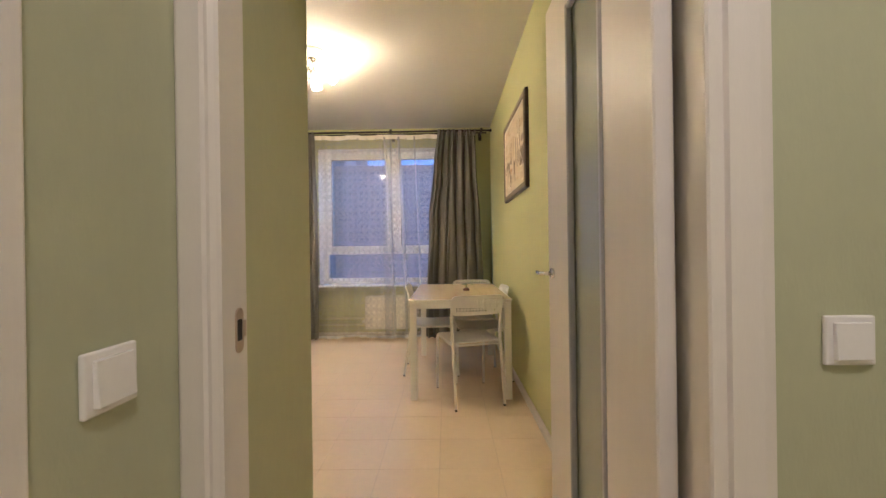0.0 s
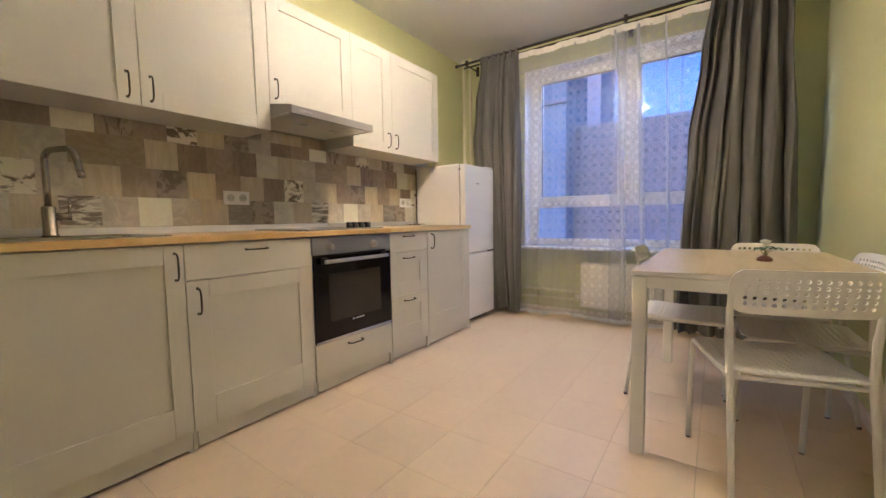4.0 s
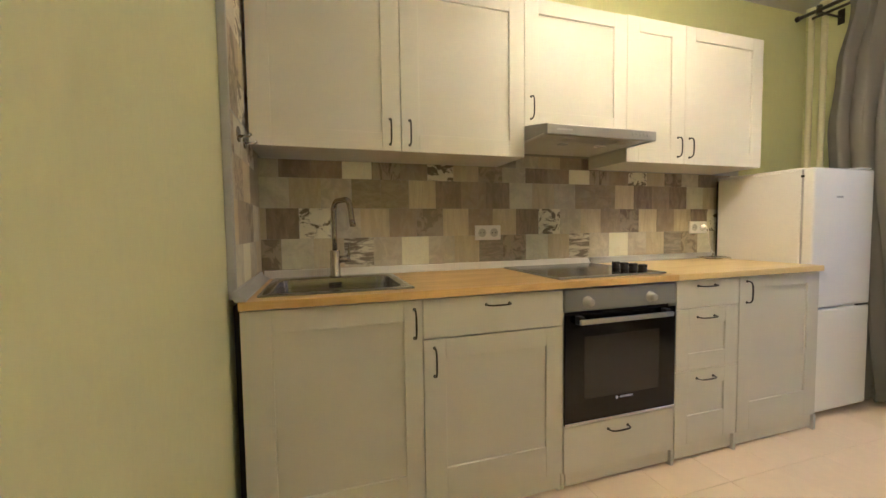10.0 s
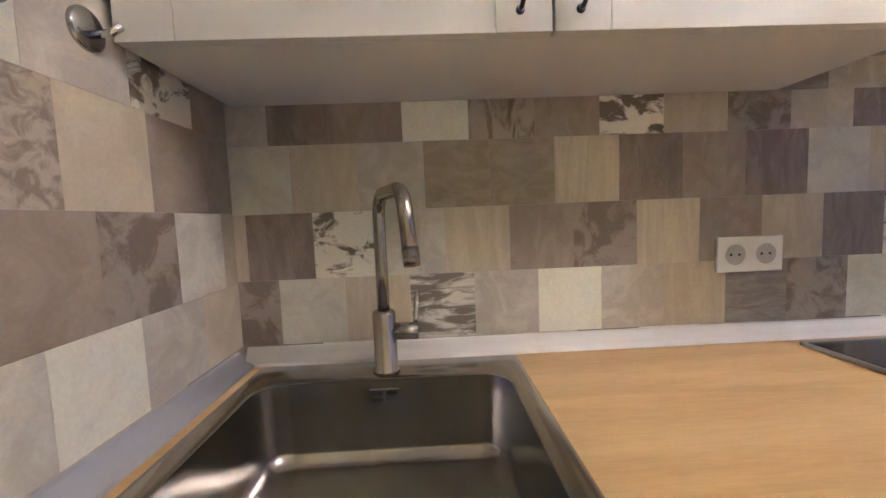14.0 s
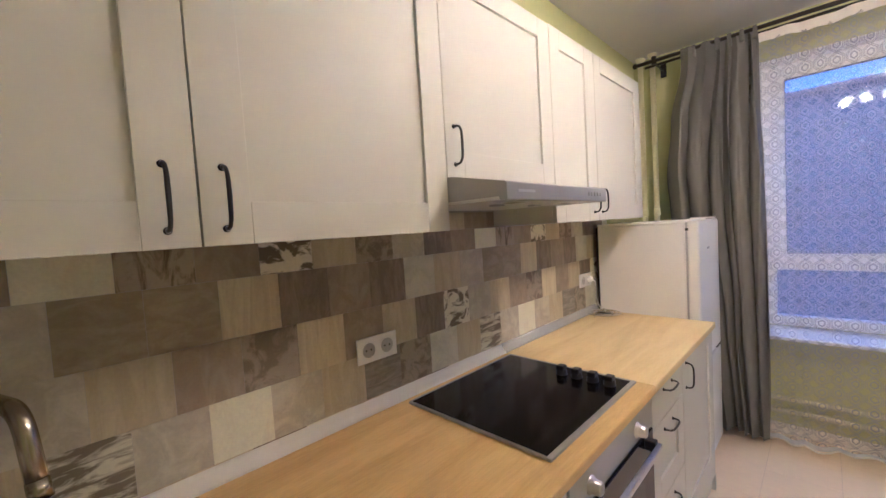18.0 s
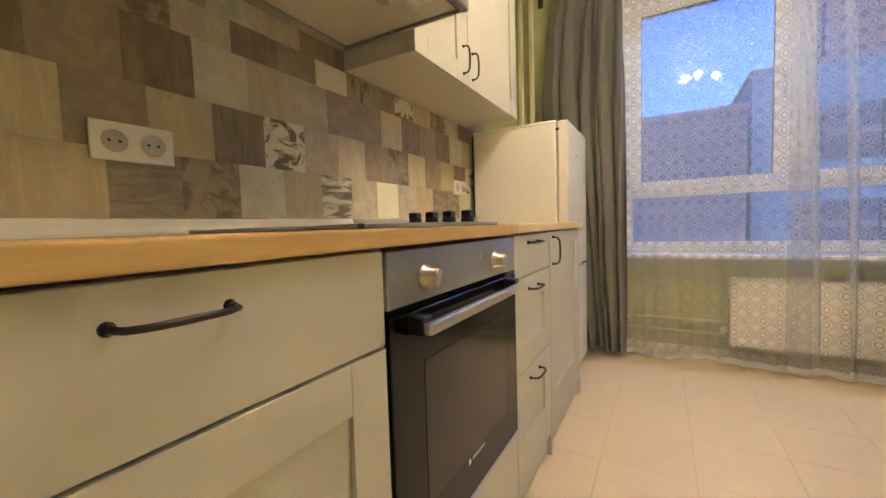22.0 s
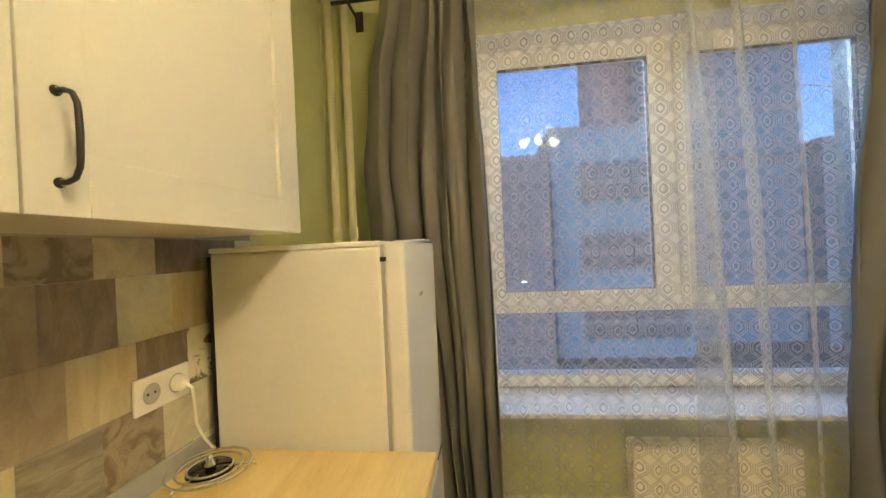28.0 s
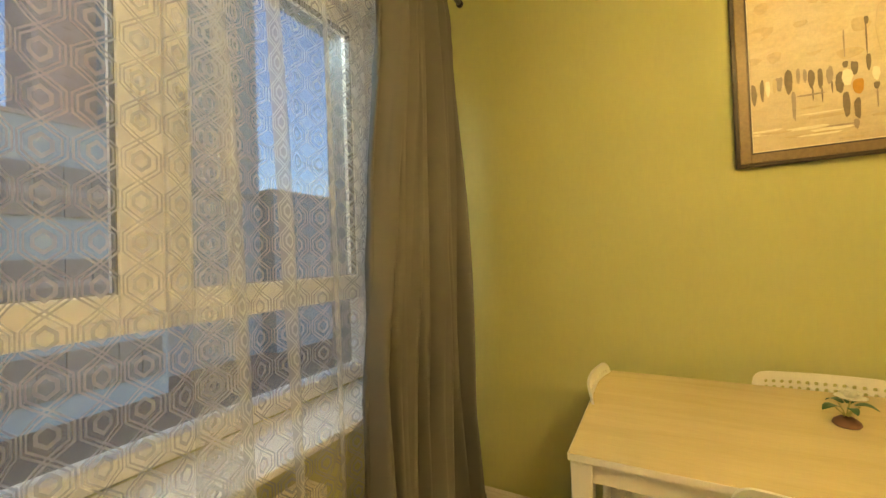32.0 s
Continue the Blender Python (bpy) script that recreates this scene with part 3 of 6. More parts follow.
def casing(x0, x1, inner, groove=0.0):
    bm = bmesh.new()
    w = x1 - x0
    prof = [(0, 0), (0, -0.010), (0.006, -0.014), (w * 0.62, -0.016), (w * 0.68, -0.010), (w * 0.78, -0.012), (w * 0.9, -0.008), (w, -0.006), (w, 0)]
    if groove:
        prof = [(0, 0), (0, -0.009), (0.004, -0.013), (groove - 0.002, -0.014), (groove, -0.008), (groove + 0.005, -0.008), (groove + 0.009, -0.016), (w * 0.8, -0.015), (w, -0.010), (w, 0)]
    rows = []
    for z in (0, 2.09):
        rows.append([((x0 + u) if not inner else (x1 - u), Y_DOOR + d, z) for u, d in prof])
    vs = [[bm.verts.new(p) for p in r] for r in rows]
    for i in range(len(prof) - 1):
        bm.faces.new((vs[0][i], vs[0][i + 1], vs[1][i + 1], vs[1][i]))
    bm.faces.new(vs[0][::-1])
    bm.faces.new(vs[1])
    return bm


part("casing", casing(1.926, 1.998, False), WHITE_TRIM, frame_door)
part("casing", casing(2.799, 2.907, False, 0.025), WHITE_TRIM, frame_door)
part("casing", box((1.998, -0.614, 2.03), (2.799, -0.60, 2.09), 0.003), WHITE_TRIM, frame_door)
strike = part("strike_plate", loops([[(1.9745, -0.512 + y, 0.961 + z) for y, z in rounded(-0.043, 0.043, -0.014, 0.014, 0.0135)], [(1.9765, -0.512 + y * 0.95, 0.961 + z * 0.99) for y, z in rounded(-0.043, 0.043, -0.014, 0.014, 0.0135)]], True, False), BRASS, frame_door, "pale brass strike plate")
part("latch_hole", box((1.976, -0.521, 0.942), (1.9777, -0.506, 0.982), 0.0004), SHADOW_GAP, strike)
part("strike_lip", box((1.975, -0.5055, 0.947), (1.9785, -0.492, 0.978), 0.0008), BRASS, strike)

leaf = thing("door_1", (2.782, -0.50, 0), "open white wooden door with a narrow frosted glass strip", "door", kind="structure")
DX0, DX1 = 2.765, 2.805


def leaf_box(y0, y1, z0, z1, dx=0.0, bevel=0.002):
    return box((DX0 + dx, y0, z0), (DX1 - dx, y1, z1), bevel)


part("stile", leaf_box(0.0, 0.254, 0.008, 2.01, 0, 0.004), WHITE_TRIM, leaf)
part("stile", leaf_box(-0.514, -0.275, 0.008, 2.01, 0, 0.004), WHITE_TRIM, leaf)
part("rail", leaf_box(-0.275, 0.0, 1.883, 2.01), WHITE_TRIM, leaf)
part("rail", leaf_box(-0.275, 0.0, 0.008, 0.20), WHITE_TRIM, leaf)
part("glass_strip", leaf_box(-0.275, 0.0, 0.20, 1.883, 0.016, 0.0), FROST, leaf, "greenish frosted glass strip")
for y0, y1 in ((-0.275, -0.258), (-0.014, 0.0)):
    part("glazing_bead", box((DX0 - 0.006, y0, 0.20), (DX0 + 0.014, y1, 1.883), 0.003), GREY_TRIM, leaf)
for z0, z1 in ((0.20, 0.215), (1.868, 1.883)):
    part("glazing_bead", box((DX0 - 0.004, -0.258, z0), (DX0 + 0.014, -0.014, z1), 0.003), GREY_TRIM, leaf)
lever = part("door_handle", lathe([(0, -0.010), (0.017, -0.010), (0.019, -0.007), (0.019, 0.0)], (DX0, 0.188, 1.015), (1, 0, 0)), CHROME, leaf, "satin metal lever handle")
part("lever", tube([(DX0 - 0.008, 0.188, 1.015), (DX0 - 0.032, 0.189, 1.015)] + arc((DX0 - 0.034, 0.201, 1.015), (0, -0.012, 0), (-0.012, 0, 0), 0, 90, 5) + [(DX0 - 0.047, 0.228, 1.015), (DX0 - 0.046, 0.246, 1.017)], 0.0075, 12), CHROME, lever)
for z in (0.25, 1.75):
    part("hinge", tube([(2.810, -0.522, z), (2.810, -0.522, z + 0.09)], 0.007, 10), CHROME, leaf)

# the closed door on the hall's other side
hall_door = thing("door_2", (1.903, -1.29, 0), "closed white door with a painted casing in the hall", "door", kind="structure")
part("leaf", box((1.863, -1.68, 0.008), (1.903, -0.905, 2.02), 0.003), WHITE_TRIM, hall_door)
for y0, y1 in ((-0.93, -0.850), (-1.77, -1.70)):
    part("casing", box((1.925, y0, 0), (1.938, y1, 2.09), 0.004, 2), WHITE_TRIM, hall_door)
part("casing", box((1.925, -1.70, 2.03), (1.938, -0.93, 2.09), 0.004, 2), WHITE_TRIM, hall_door)
for y0, y1 in ((-0.90, -0.866), (-1.719, -1.685)):
    part("jamb", box((1.813, y0, 0), (1.924, y1, 2.05), 0.002), WHITE_TRIM, hall_door)

# baseboards
def baseboard(name, a, b, axis, side):
    """A profiled skirting from a to b along an axis, on the given side of the wall."""
    prof = [(0, 0), (0.014, 0), (0.014, 0.038), (0.010, 0.045), (0.011, 0.052), (0.004, 0.062), (0, 0.062)]
    rows = []
    for e in (a, b):
        rows.append([(e[0] + (side * d if axis == "y" else 0), e[1] + (side * d if axis == "x" else 0), z) for d, z in prof])
    bm = bmesh.new()
    vs = [[bm.verts.new(p) for p in r] for r in rows]
    for i in range(len(prof)):
        bm.faces.new((vs[0][i], vs[0][(i + 1) % len(prof)], vs[1][(i + 1) % len(prof)], vs[1][i]))
    bm.faces.new(vs[0])
    bm.faces.new(vs[1][::-1])
    return solo(name, bm, WHITE_TRIM, "white profiled baseboard", "baseboard", "structure")


baseboard("baseboard", (X_EAST, -0.465, 0), (X_EAST, Y_NORTH - 0.016, 0), "y", -1)
baseboard("baseboard", (0.62, Y_NORTH, 0), (X_EAST, Y_NORTH, 0), "x", -1)
baseboard("baseboard", (X_PASS, -0.47, 0), (X_PASS, Y_NICHE + 0.012, 0), "y", 1)
baseboard("baseboard", (0.63, Y_NICHE, 0), (X_PASS, Y_NICHE, 0), "x", 1)
baseboard("baseboard", (2.909, Y_DOOR, 0), (3.858, Y_DOOR, 0), "x", -1)
baseboard("baseboard", (1.925, -0.848, 0), (1.925, -0.616, 0), "y", 1)

# window
YF0, YF1 = 3.863, 3.933
window = thing("window_1", (1.68, 3.898, WIN_Z0), "white plastic window with two casements over a low fixed light", "window", kind="structure")


def ring(name, x0, x1, z0, z1, w, y0, y1, parent, label="", bevel=0.004):
    """A frame of four bars mitred into one mesh."""
    bm = bmesh.new()
    add_box(bm, (x0, y0, z0), (x0 + w, y1, z1), bevel)
    add_box(bm, (x1 - w, y0, z0), (x1, y1, z1), bevel)
    add_box(bm, (x0 + w, y0 + 0.0005, z0), (x1 - w, y1 - 0.0005, z0 + w), bevel)
    add_box(bm, (x0 + w, y0 + 0.0005, z1 - w), (x1 - w, y1 - 0.0005, z1), bevel)
    return part(name, bm, PVC, parent, label)


ring("window_frame", WIN_X0, WIN_X1, WIN_Z0 + 0.01, WIN_Z1, 0.062, YF0 + 0.004, YF1 + 0.02, window)
part("transom", box((WIN_X0 + 0.062, YF0 + 0.005, 1.052), (WIN_X1 - 0.062, YF1 + 0.019, 1.102), 0.004), PVC, window)
part("mullion", box((1.650, YF0 + 0.005, 1.102), (1.705, YF1 + 0.019, WIN_Z1 - 0.062), 0.004), PVC, window)
for x0, x1 in ((0.790, 1.652), (1.703, 2.568)):
    sash = ring("casement", x0, x1, 1.094, 2.366, 0.068, YF0 - 0.014, YF0 + 0.046, window)
    ring("gasket", x0 + 0.066, x1 - 0.066, 1.160, 2.300, 0.005, YF0 - 0.010, YF0 + 0.02, sash).data.materials[0] = GASKET
    pane = part("pane", box((x0 + 0.06, 3.9, 1.155), (x1 - 0.06, 3.904, 2.305)), PANE, sash)
    pane.visible_shadow = False
pane = part("pane", box((WIN_X0 + 0.055, 3.9, 0.73), (WIN_X1 - 0.055, 3.904, 1.056)), PANE, window)
pane.visible_shadow = False
for x in (1.615, 1.728):
    hd = part("window_handle", box((x, YF0 - 0.022, 1.70), (x + 0.026, YF0 - 0.014, 1.765), 0.004, 2), WHITE_PLASTIC, window)
    part("grip", tube([(x + 0.013, YF0 - 0.02, 1.735), (x + 0.013, YF0 - 0.05, 1.735), (x + 0.013, YF0 - 0.055, 1.72), (x + 0.013, YF0 - 0.052, 1.62)], 0.008, 8), WHITE_PLASTIC, hd)
part("window_sill", box((0.70, 3.553, 0.648), (2.66, YF0 + 0.006, 0.672), 0.006, 2), surface("white_sill", (0.84, 0.84, 0.84), 0.22, vary=0.02), window, "glossy white window sill")
part("reveal", box((WIN_X0 - 0.001, Y_NORTH - 0.002, WIN_Z0), (WIN_X0 + 0.004, YF0 + 0.004, WIN_Z1), 0), PVC, window)
part("reveal", box((WIN_X1 - 0.004, Y_NORTH - 0.002, WIN_Z0), (WIN_X1 + 0.001, YF0 + 0.004, WIN_Z1), 0), PVC, window)
part("reveal", box((WIN_X0, Y_NORTH - 0.002, WIN_Z1 - 0.004), (WIN_X1, YF0 + 0.004, WIN_Z1 + 0.001), 0), PVC, window)

# heating pipes
for x, y in ((0.056, 3.652), (0.145, 3.630)):
    riser = thing("riser_pipe", (x, y, 0), "cream painted vertical heating pipe in the corner", "pipe", "riser pipes")
    part("pipe", tube([(x, y, 0), (x, y, CEIL)], 0.018, 14), PIPE, riser)
    part("coupling", lathe([(0.018, 0), (0.022, 0.002), (0.022, 0.05), (0.018, 0.052)], (x, y, 1.47)), PIPE, riser)
    part("ceiling_rosette", lathe([(0.018, -0.03), (0.032, -0.012), (0.032, 0)], (x, y, CEIL)), PIPE, riser)
for z, y in ((0.245, 3.653), (0.165, 3.653)):
    solo("heating_pipe", tube([(0.16, y, z), (1.30, y, z)] + ([(1.345, y, z)] if z > 0.2 else [(1.36, y, z), (1.40, y, z)]), 0.013, 12), PIPE, "green painted horizontal heating pipe along the wall", "pipe", group="heating pipes")

# radiator
rad = thing("radiator", (1.672, 3.618, 0.125), "white steel panel radiator under the window", "radiator")
part("front_panel", box((1.345, 3.558, 0.125), (2.0, 3.57, 0.525), 0.006, 2), WHITE_METAL, rad)
part("back_panel", box((1.36, 3.648, 0.13), (1.998, 3.658, 0.515), 0.004), WHITE_METAL, rad)
for x0, x1 in ((1.347, 1.353), (2.005, 1.998)):
    part("side_panel", box((x0, 3.57, 0.13), (x1, 3.66, 0.522), 0.002), WHITE_METAL, rad)
grille = part("top_grille", box((1.349, 3.566, 0.516), (1.996, 3.572, 0.53), 0.002), WHITE_METAL, rad)
part("grille_edge", box((1.353, 3.65, 0.516), (2.005, 3.658, 0.53), 0.002), WHITE_METAL, grille)
slat_mesh = to_mesh("grille_slat", box((-0.003, -0.038, 0), (0.003, 0.038, 0.004)), WHITE_METAL)
for i in range(46):
    piece("grille_slat", slat_mesh, grille, (1.362 + i * 0.01375, 3.61, 0.523))
part("valve", lathe([(0, -0.06), (0.016, -0.058), (0.020, -0.04), (0.020, -0.012), (0.012, -0.01), (0.012, 0.02)], (1.325, 3.618, 0.215), (0.2, 1, 0)), WHITE_PLASTIC, rad, "white thermostatic valve")
for x in (1.45, 1.913):
    part("wall_bracket", box((x, 3.658, 0.2), (x + 0.03, Y_NORTH, 0.45)), WHITE_METAL, rad)

# ---- curtains ----
rail = thing("curtain_rod", (1.49, 3.478, 2.50), "dark double curtain rod over the window", "curtain rod")
part("rod", tube([(0.087, 3.468, 2.542), (2.907, 3.468, 2.542)], 0.0125, 12), DARK_METAL, rail)
part("rod", tube([(0.12, 3.543, 2.535), (2.877, 3.543, 2.535)], 0.009, 10), DARK_METAL, rail)
for x in (0.20, 1.705, 2.807):
    br = part("bracket", box((x - 0.006, 3.458, 2.522), (x + 0.006, Y_NORTH, 2.532), 0.002), DARK_METAL, rail)
    part("bracket_plate", box((x - 0.02, Y_NORTH - 0.006, 2.48), (x + 0.02, Y_NORTH, 2.58), 0.003), DARK_METAL, br)
    part("bracket_cup", tube([(x, 3.468, 2.518), (x, 3.468, 2.57)], 0.016, 10), DARK_METAL, br)
for x, s in ((0.087, -1), (2.907, 1)):
    part("finial", lathe([(0.0125, 0), (0.018, 0.002), (0.018, 0.018), (0.010, 0.024), (0, 0.025)], (x - (0.0 if s < 0 else 0.0), 3.468, 2.542), (s, 0, 0), 14), DARK_METAL, rail)


def drape(name, edges, folds, depth, seed, label, y0=3.468, top=2.555, bottom=0.035):
    """A heavy pleated curtain; edges gives its left and right x at heights."""
    rnd = random.Random(seed)
    amp = [0.6 + 0.6 * rnd.random() for _ in range(folds * 2 + 2)]
    ph = [rnd.uniform(-0.25, 0.25) for _ in range(folds * 2 + 2)]

    cuts = [0.0]
    for _ in range(folds * 2):
        cuts.append(cuts[-1] + rnd.choice((0.45, 0.7, 1.0, 1.5)))
    cuts = [c / cuts[-1] for c in cuts]

    def warp(s):
        for i in range(folds * 2):
            if s <= cuts[i + 1]:
                return i + (s - cuts[i]) / (cuts[i + 1] - cuts[i])
        return folds * 2 - 1e-6

    def span(z):
        for (z0, a0, b0), (z1, a1, b1) in zip(edges, edges[1:]):
            if z0 <= z <= z1:
                k = (z - z0) / (z1 - z0)
                k = k * k * (3 - 2 * k)
                return a0 + (a1 - a0) * k, b0 + (b1 - b0) * k
        return edges[-1][1:] if z > edges[-1][0] else edges[0][1:]

    def fn(s, t):
        z = bottom + (top - bottom) * t
        a, b = span(z)
        q = warp(s)
        i = int(min(q, folds * 2 - 1e-6))
        k = q - i
        am = amp[i] * (1 - k) + amp[i + 1] * k
        wob = ph[i] * (1 - k) + ph[i + 1] * k
        pinch = min(1.0, (top - z) / 0.22)
        calm = 0.75 + 0.25 * math.sin(2.1 * z + 1.9 * i + seed)
        d = depth * (0.40 + 0.60 * pinch) * am * calm
        y = y0 + d - 2 * d * abs(math.sin(math.pi / 2 * (q + wob + 0.12 * math.sin(3 * z + i)))) ** 0.7
        x = a + (b - a) * s + 0.010 * math.sin(2 * math.pi * (q * 0.5 + z * 0.4))
        return (x, y + 0.012 * math.sin(1.7 * z + 4 * s), z + (0.006 * math.sin(9 * s + seed) if t == 0 else 0))

    root = thing(name, ((edges[0][1] + edges[0][2]) / 2, y0, bottom), label, "curtain", "grey curtains")
    cloth = part("cloth", sheet(fn, folds * 20, 60), CURTAIN, root)
    md = cloth.modifiers.new("thickness", "SOLIDIFY")
    md.thickness = 0.003
    a, b = span(top)
    for i in range(folds + 1):
        x = a + (b - a) * (i + 0.1) / (folds + 0.2)
        part("tab", box((x - 0.011, y0 - 0.0165, top - 0.07), (x + 0.011, y0 + 0.0165, top + 0.006), 0.004), CURTAIN, root)
    part("hem", sheet(lambda s, t: tuple(Vector(fn(s, 0)) + Vector((0, -0.005, 0.001 + 0.07 * t))), folds * 14, 1), CURTAIN, root)
    return root


drape("curtain", [(0.0, 0.46, 0.785), (0.8, 0.38, 0.782), (1.5, 0.275, 0.788), (1.75, 0.262, 0.787), (2.1, 0.298, 0.775), (2.45, 0.365, 0.765), (2.6, 0.37, 0.757)], 6, 0.060, 3, "heavy grey pleated curtain drawn open beside the fridge")
drape("curtain", [(0.0, 2.10, 2.86), (0.65, 2.115, 2.80), (1.45, 2.16, 2.785), (2.1, 2.23, 2.75), (2.6, 2.28, 2.735)], 7, 0.080, 8, "heavy grey pleated curtain drawn open beside the table")


def net_curtain(x0, x1, folds, seed, y0, label, pleats=()):
    rnd = random.Random(seed)
    nodes = [rnd.uniform(0.25, 1.0) for _ in range(folds + 2)]
    shift = [rnd.uniform(-0.3, 0.3) for _ in range(folds + 2)]
    top, bottom = 2.50, 0.012

    def fn(s, t):
        z = bottom + (top - bottom) * t
        q = s * folds
        i = int(min(q, folds - 1e-6))
        k = q - i
        am = nodes[i] * (1 - k) + nodes[i + 1] * k
        d = 0.016 * am * (0.6 + 0.9 * (1 - t))
        lean = 0.02 * math.sin(1.3 * i + 2) * (1 - t)
        sharp = math.sin(2 * math.pi * (k + shift[i] * 0.2 * math.sin(math.pi * k)))
        y = y0 + d * sharp * abs(sharp) ** 0.3
        x = x0 + (x1 - x0) * s + lean * math.sin(math.pi * k)
        zz = z + (0.012 * math.sin(5.2 * s + seed) + 0.006 * math.sin(14 * s) + 0.012 if t == 0 else 0)
        return (x, y, zz)

    run = [0.0]
    for i in range(260):
        run.append(run[-1] + (Vector(fn((i + 1) / 260, 0.5)) - Vector(fn(i / 260, 0.5))).length)
    root = thing("tulle_curtain", ((x0 + x1) / 2, y0, bottom), label, "net curtain", "tulle curtains")
    part("cloth", sheet(fn, 260, 30, lambda s, t: (run[round(s * 260)], (top - bottom) * t)), TULLE, root)
    part("heading", sheet(lambda s, t: tuple(Vector(fn(s, 1)) + Vector((0, -0.004 - 0.006 * math.sin(60 * s) * (1 - t), -0.035 + 0.055 * t + 0.006 * math.sin(17 * s + seed)))), folds * 8, 2), TULLE_BAND, root, "gathered white heading tape")
    for xt, xb, w in pleats:
        def fold(s, t, xt=xt, xb=xb, w=w):
            x = xb + (xt - xb) * t ** 1.6 + w * (s - 0.5) * (0.7 + 0.5 * math.sin(math.pi * t))
            base = fn((x - x0) / (x1 - x0), t)
            return (x, base[1] - 0.003 - 0.012 * math.sin(math.pi * s), bottom + 0.02 + (top - bottom - 0.02) * t)
        part("gathered_fold", sheet(fold, 8, 30, lambda s, t, w=w: (s * w * 2.6, (top - bottom) * t)), TULLE_FOLD, root)
    part("hem", tube([tuple(Vector(fn(i / 90, 0)) + Vector((0, -0.012 + 0.014 * math.sin(i * 0.21 + seed) + 0.008 * math.sin(i * 0.53), 0.004))) for i in range(91)], 0.0055, 6), TULLE_BAND, root)
    return root


net_curtain(0.66, 1.705, 8, 5, 3.520, "sheer white tulle curtain with a hexagon lattice")
net_curtain(1.59, 2.60, 7, 11, 3.528, "sheer white tulle curtain with a hexagon lattice, hanging in loose folds", ((1.615, 1.725, 0.034), (1.79, 1.865, 0.036), (1.985, 2.045, 0.022)))

# ---- kitchen units ----
XF = 0.618


def bow(parent, centre, upright, length=0.105, out=0.028):
    """A dark bow handle on a front that faces +x."""
    c = Vector(centre)
    d = Vector((0, 0, 1)) if upright else Vector((0, 1, 0))
    o = Vector((1, 0, 0))
    h = length / 2
    pts = [c - d * h, c - d * h + o * 0.012, c - d * (h - 0.004) + o * 0.022, c - d * (h - 0.016) + o * out]
    pts += [c + d * (h * k) + o * (out + 0.002 * (1 - abs(k))) for k in (-0.5, 0, 0.5)]
    pts += [c + d * (h - 0.016) + o * out, c + d * (h - 0.004) + o * 0.022, c + d * h + o * 0.012, c + d * h]
    bm = tube(pts, 0.004, 8, radii=[0.0034, 0.0034, 0.0034, 0.0035, 0.0037, 0.0039, 0.0037, 0.0035, 0.0034, 0.0034, 0.0034])
    for s in (-1, 1):
        add_lathe(bm, [(0.0064, 0), (0.0064, 0.002), (0.0045, 0.005)], c + d * h * s, (1, 0, 0), 10)
    return part("handle", bm, DARK_METAL, parent, "dark metal bow handle")


def shaker(name, parent, y0, y1, z0, z1, x, inset=(0.075, 0.075, 0.075, 0.075), flat=False, thick=0.018):
    """A framed front with a sunk panel, facing +x. inset: low y, high y, bottom, top."""
    g = 0.0015
    y0, y1, z0, z1 = y0 + g, y1 - g, z0 + g, z1 - g
    bm = bmesh.new()
    if flat:
        return part(name, box((x - thick, y0, z0), (x, y1, z1), 0.0018, 2), FRONT, parent)
    iy0, iy1, iz0, iz1 = y0 + inset[0], y1 - inset[1], z0 + inset[2], z1 - inset[3]
    door = part(name, box((x - thick, y0 + 0.006, z0 + 0.006), (x - 0.0085, y1 - 0.006, z1 - 0.006)), FRONT, parent)
    for a, b in ((y0, iy0), (iy1, y1)):
        part("stile", box((x - thick, a, z0), (x, b, z1), 0.0012, 2), FRONT, door)
    for a, b in ((z0, iz0), (iz1, z1)):
        part("rail", box((x - thick, iy0 + 0.0004, a), (x - 0.0001, iy1 - 0.0004, b), 0.0012, 2), FRONT, door)
    return door


def base_body(root, y0, y1, z0=0.085):
    """The carcass: bottom, sides and back."""
    part("body", box((0.03, y0 + 0.019, z0), (0.597, y1 - 0.019, 0.865)), CARCASS, root)
    for y in (y0 + 0.001, y1 - 0.018):
        bm = box((0.03, y, 0.0), (0.598, y + 0.017, 0.866), 0.001)
        part("side_panel", bm, FRONT, root)
    part("plinth", box((0.590, y0 + 0.019, 0.014), (0.604, y1 - 0.019, z0 - 0.002), 0.001), FRONT, root)


def unit(label, y0, y1):
    return thing("base_cabinet", (0.31, (y0 + y1) / 2, 0), label, "cabinet", "base cabinets")


c = unit("pale grey sink cabinet with one framed door", 0.0, 0.6)
part("body", box((0.03, 0.019, 0.085), (0.597, 0.581, 0.70)), CARCASS, c)
for y in (0.001, 0.582):
    part("side_panel", box((0.03, y, 0.0), (0.598, y + 0.017, 0.866), 0.001), FRONT, c)
part("plinth", box((0.590, 0.019, 0.014), (0.604, 0.581, 0.083), 0.001), FRONT, c)
part("front_rail", box((0.575, 0.019, 0.78), (0.597, 0.581, 0.866)), CARCASS, c)
d = shaker("door", c, 0.0, 0.602, 0.085, 0.8655, XF, (0.094, 0.068, 0.125, 0.075))
bow(d, (XF, 0.571, 0.778), True)

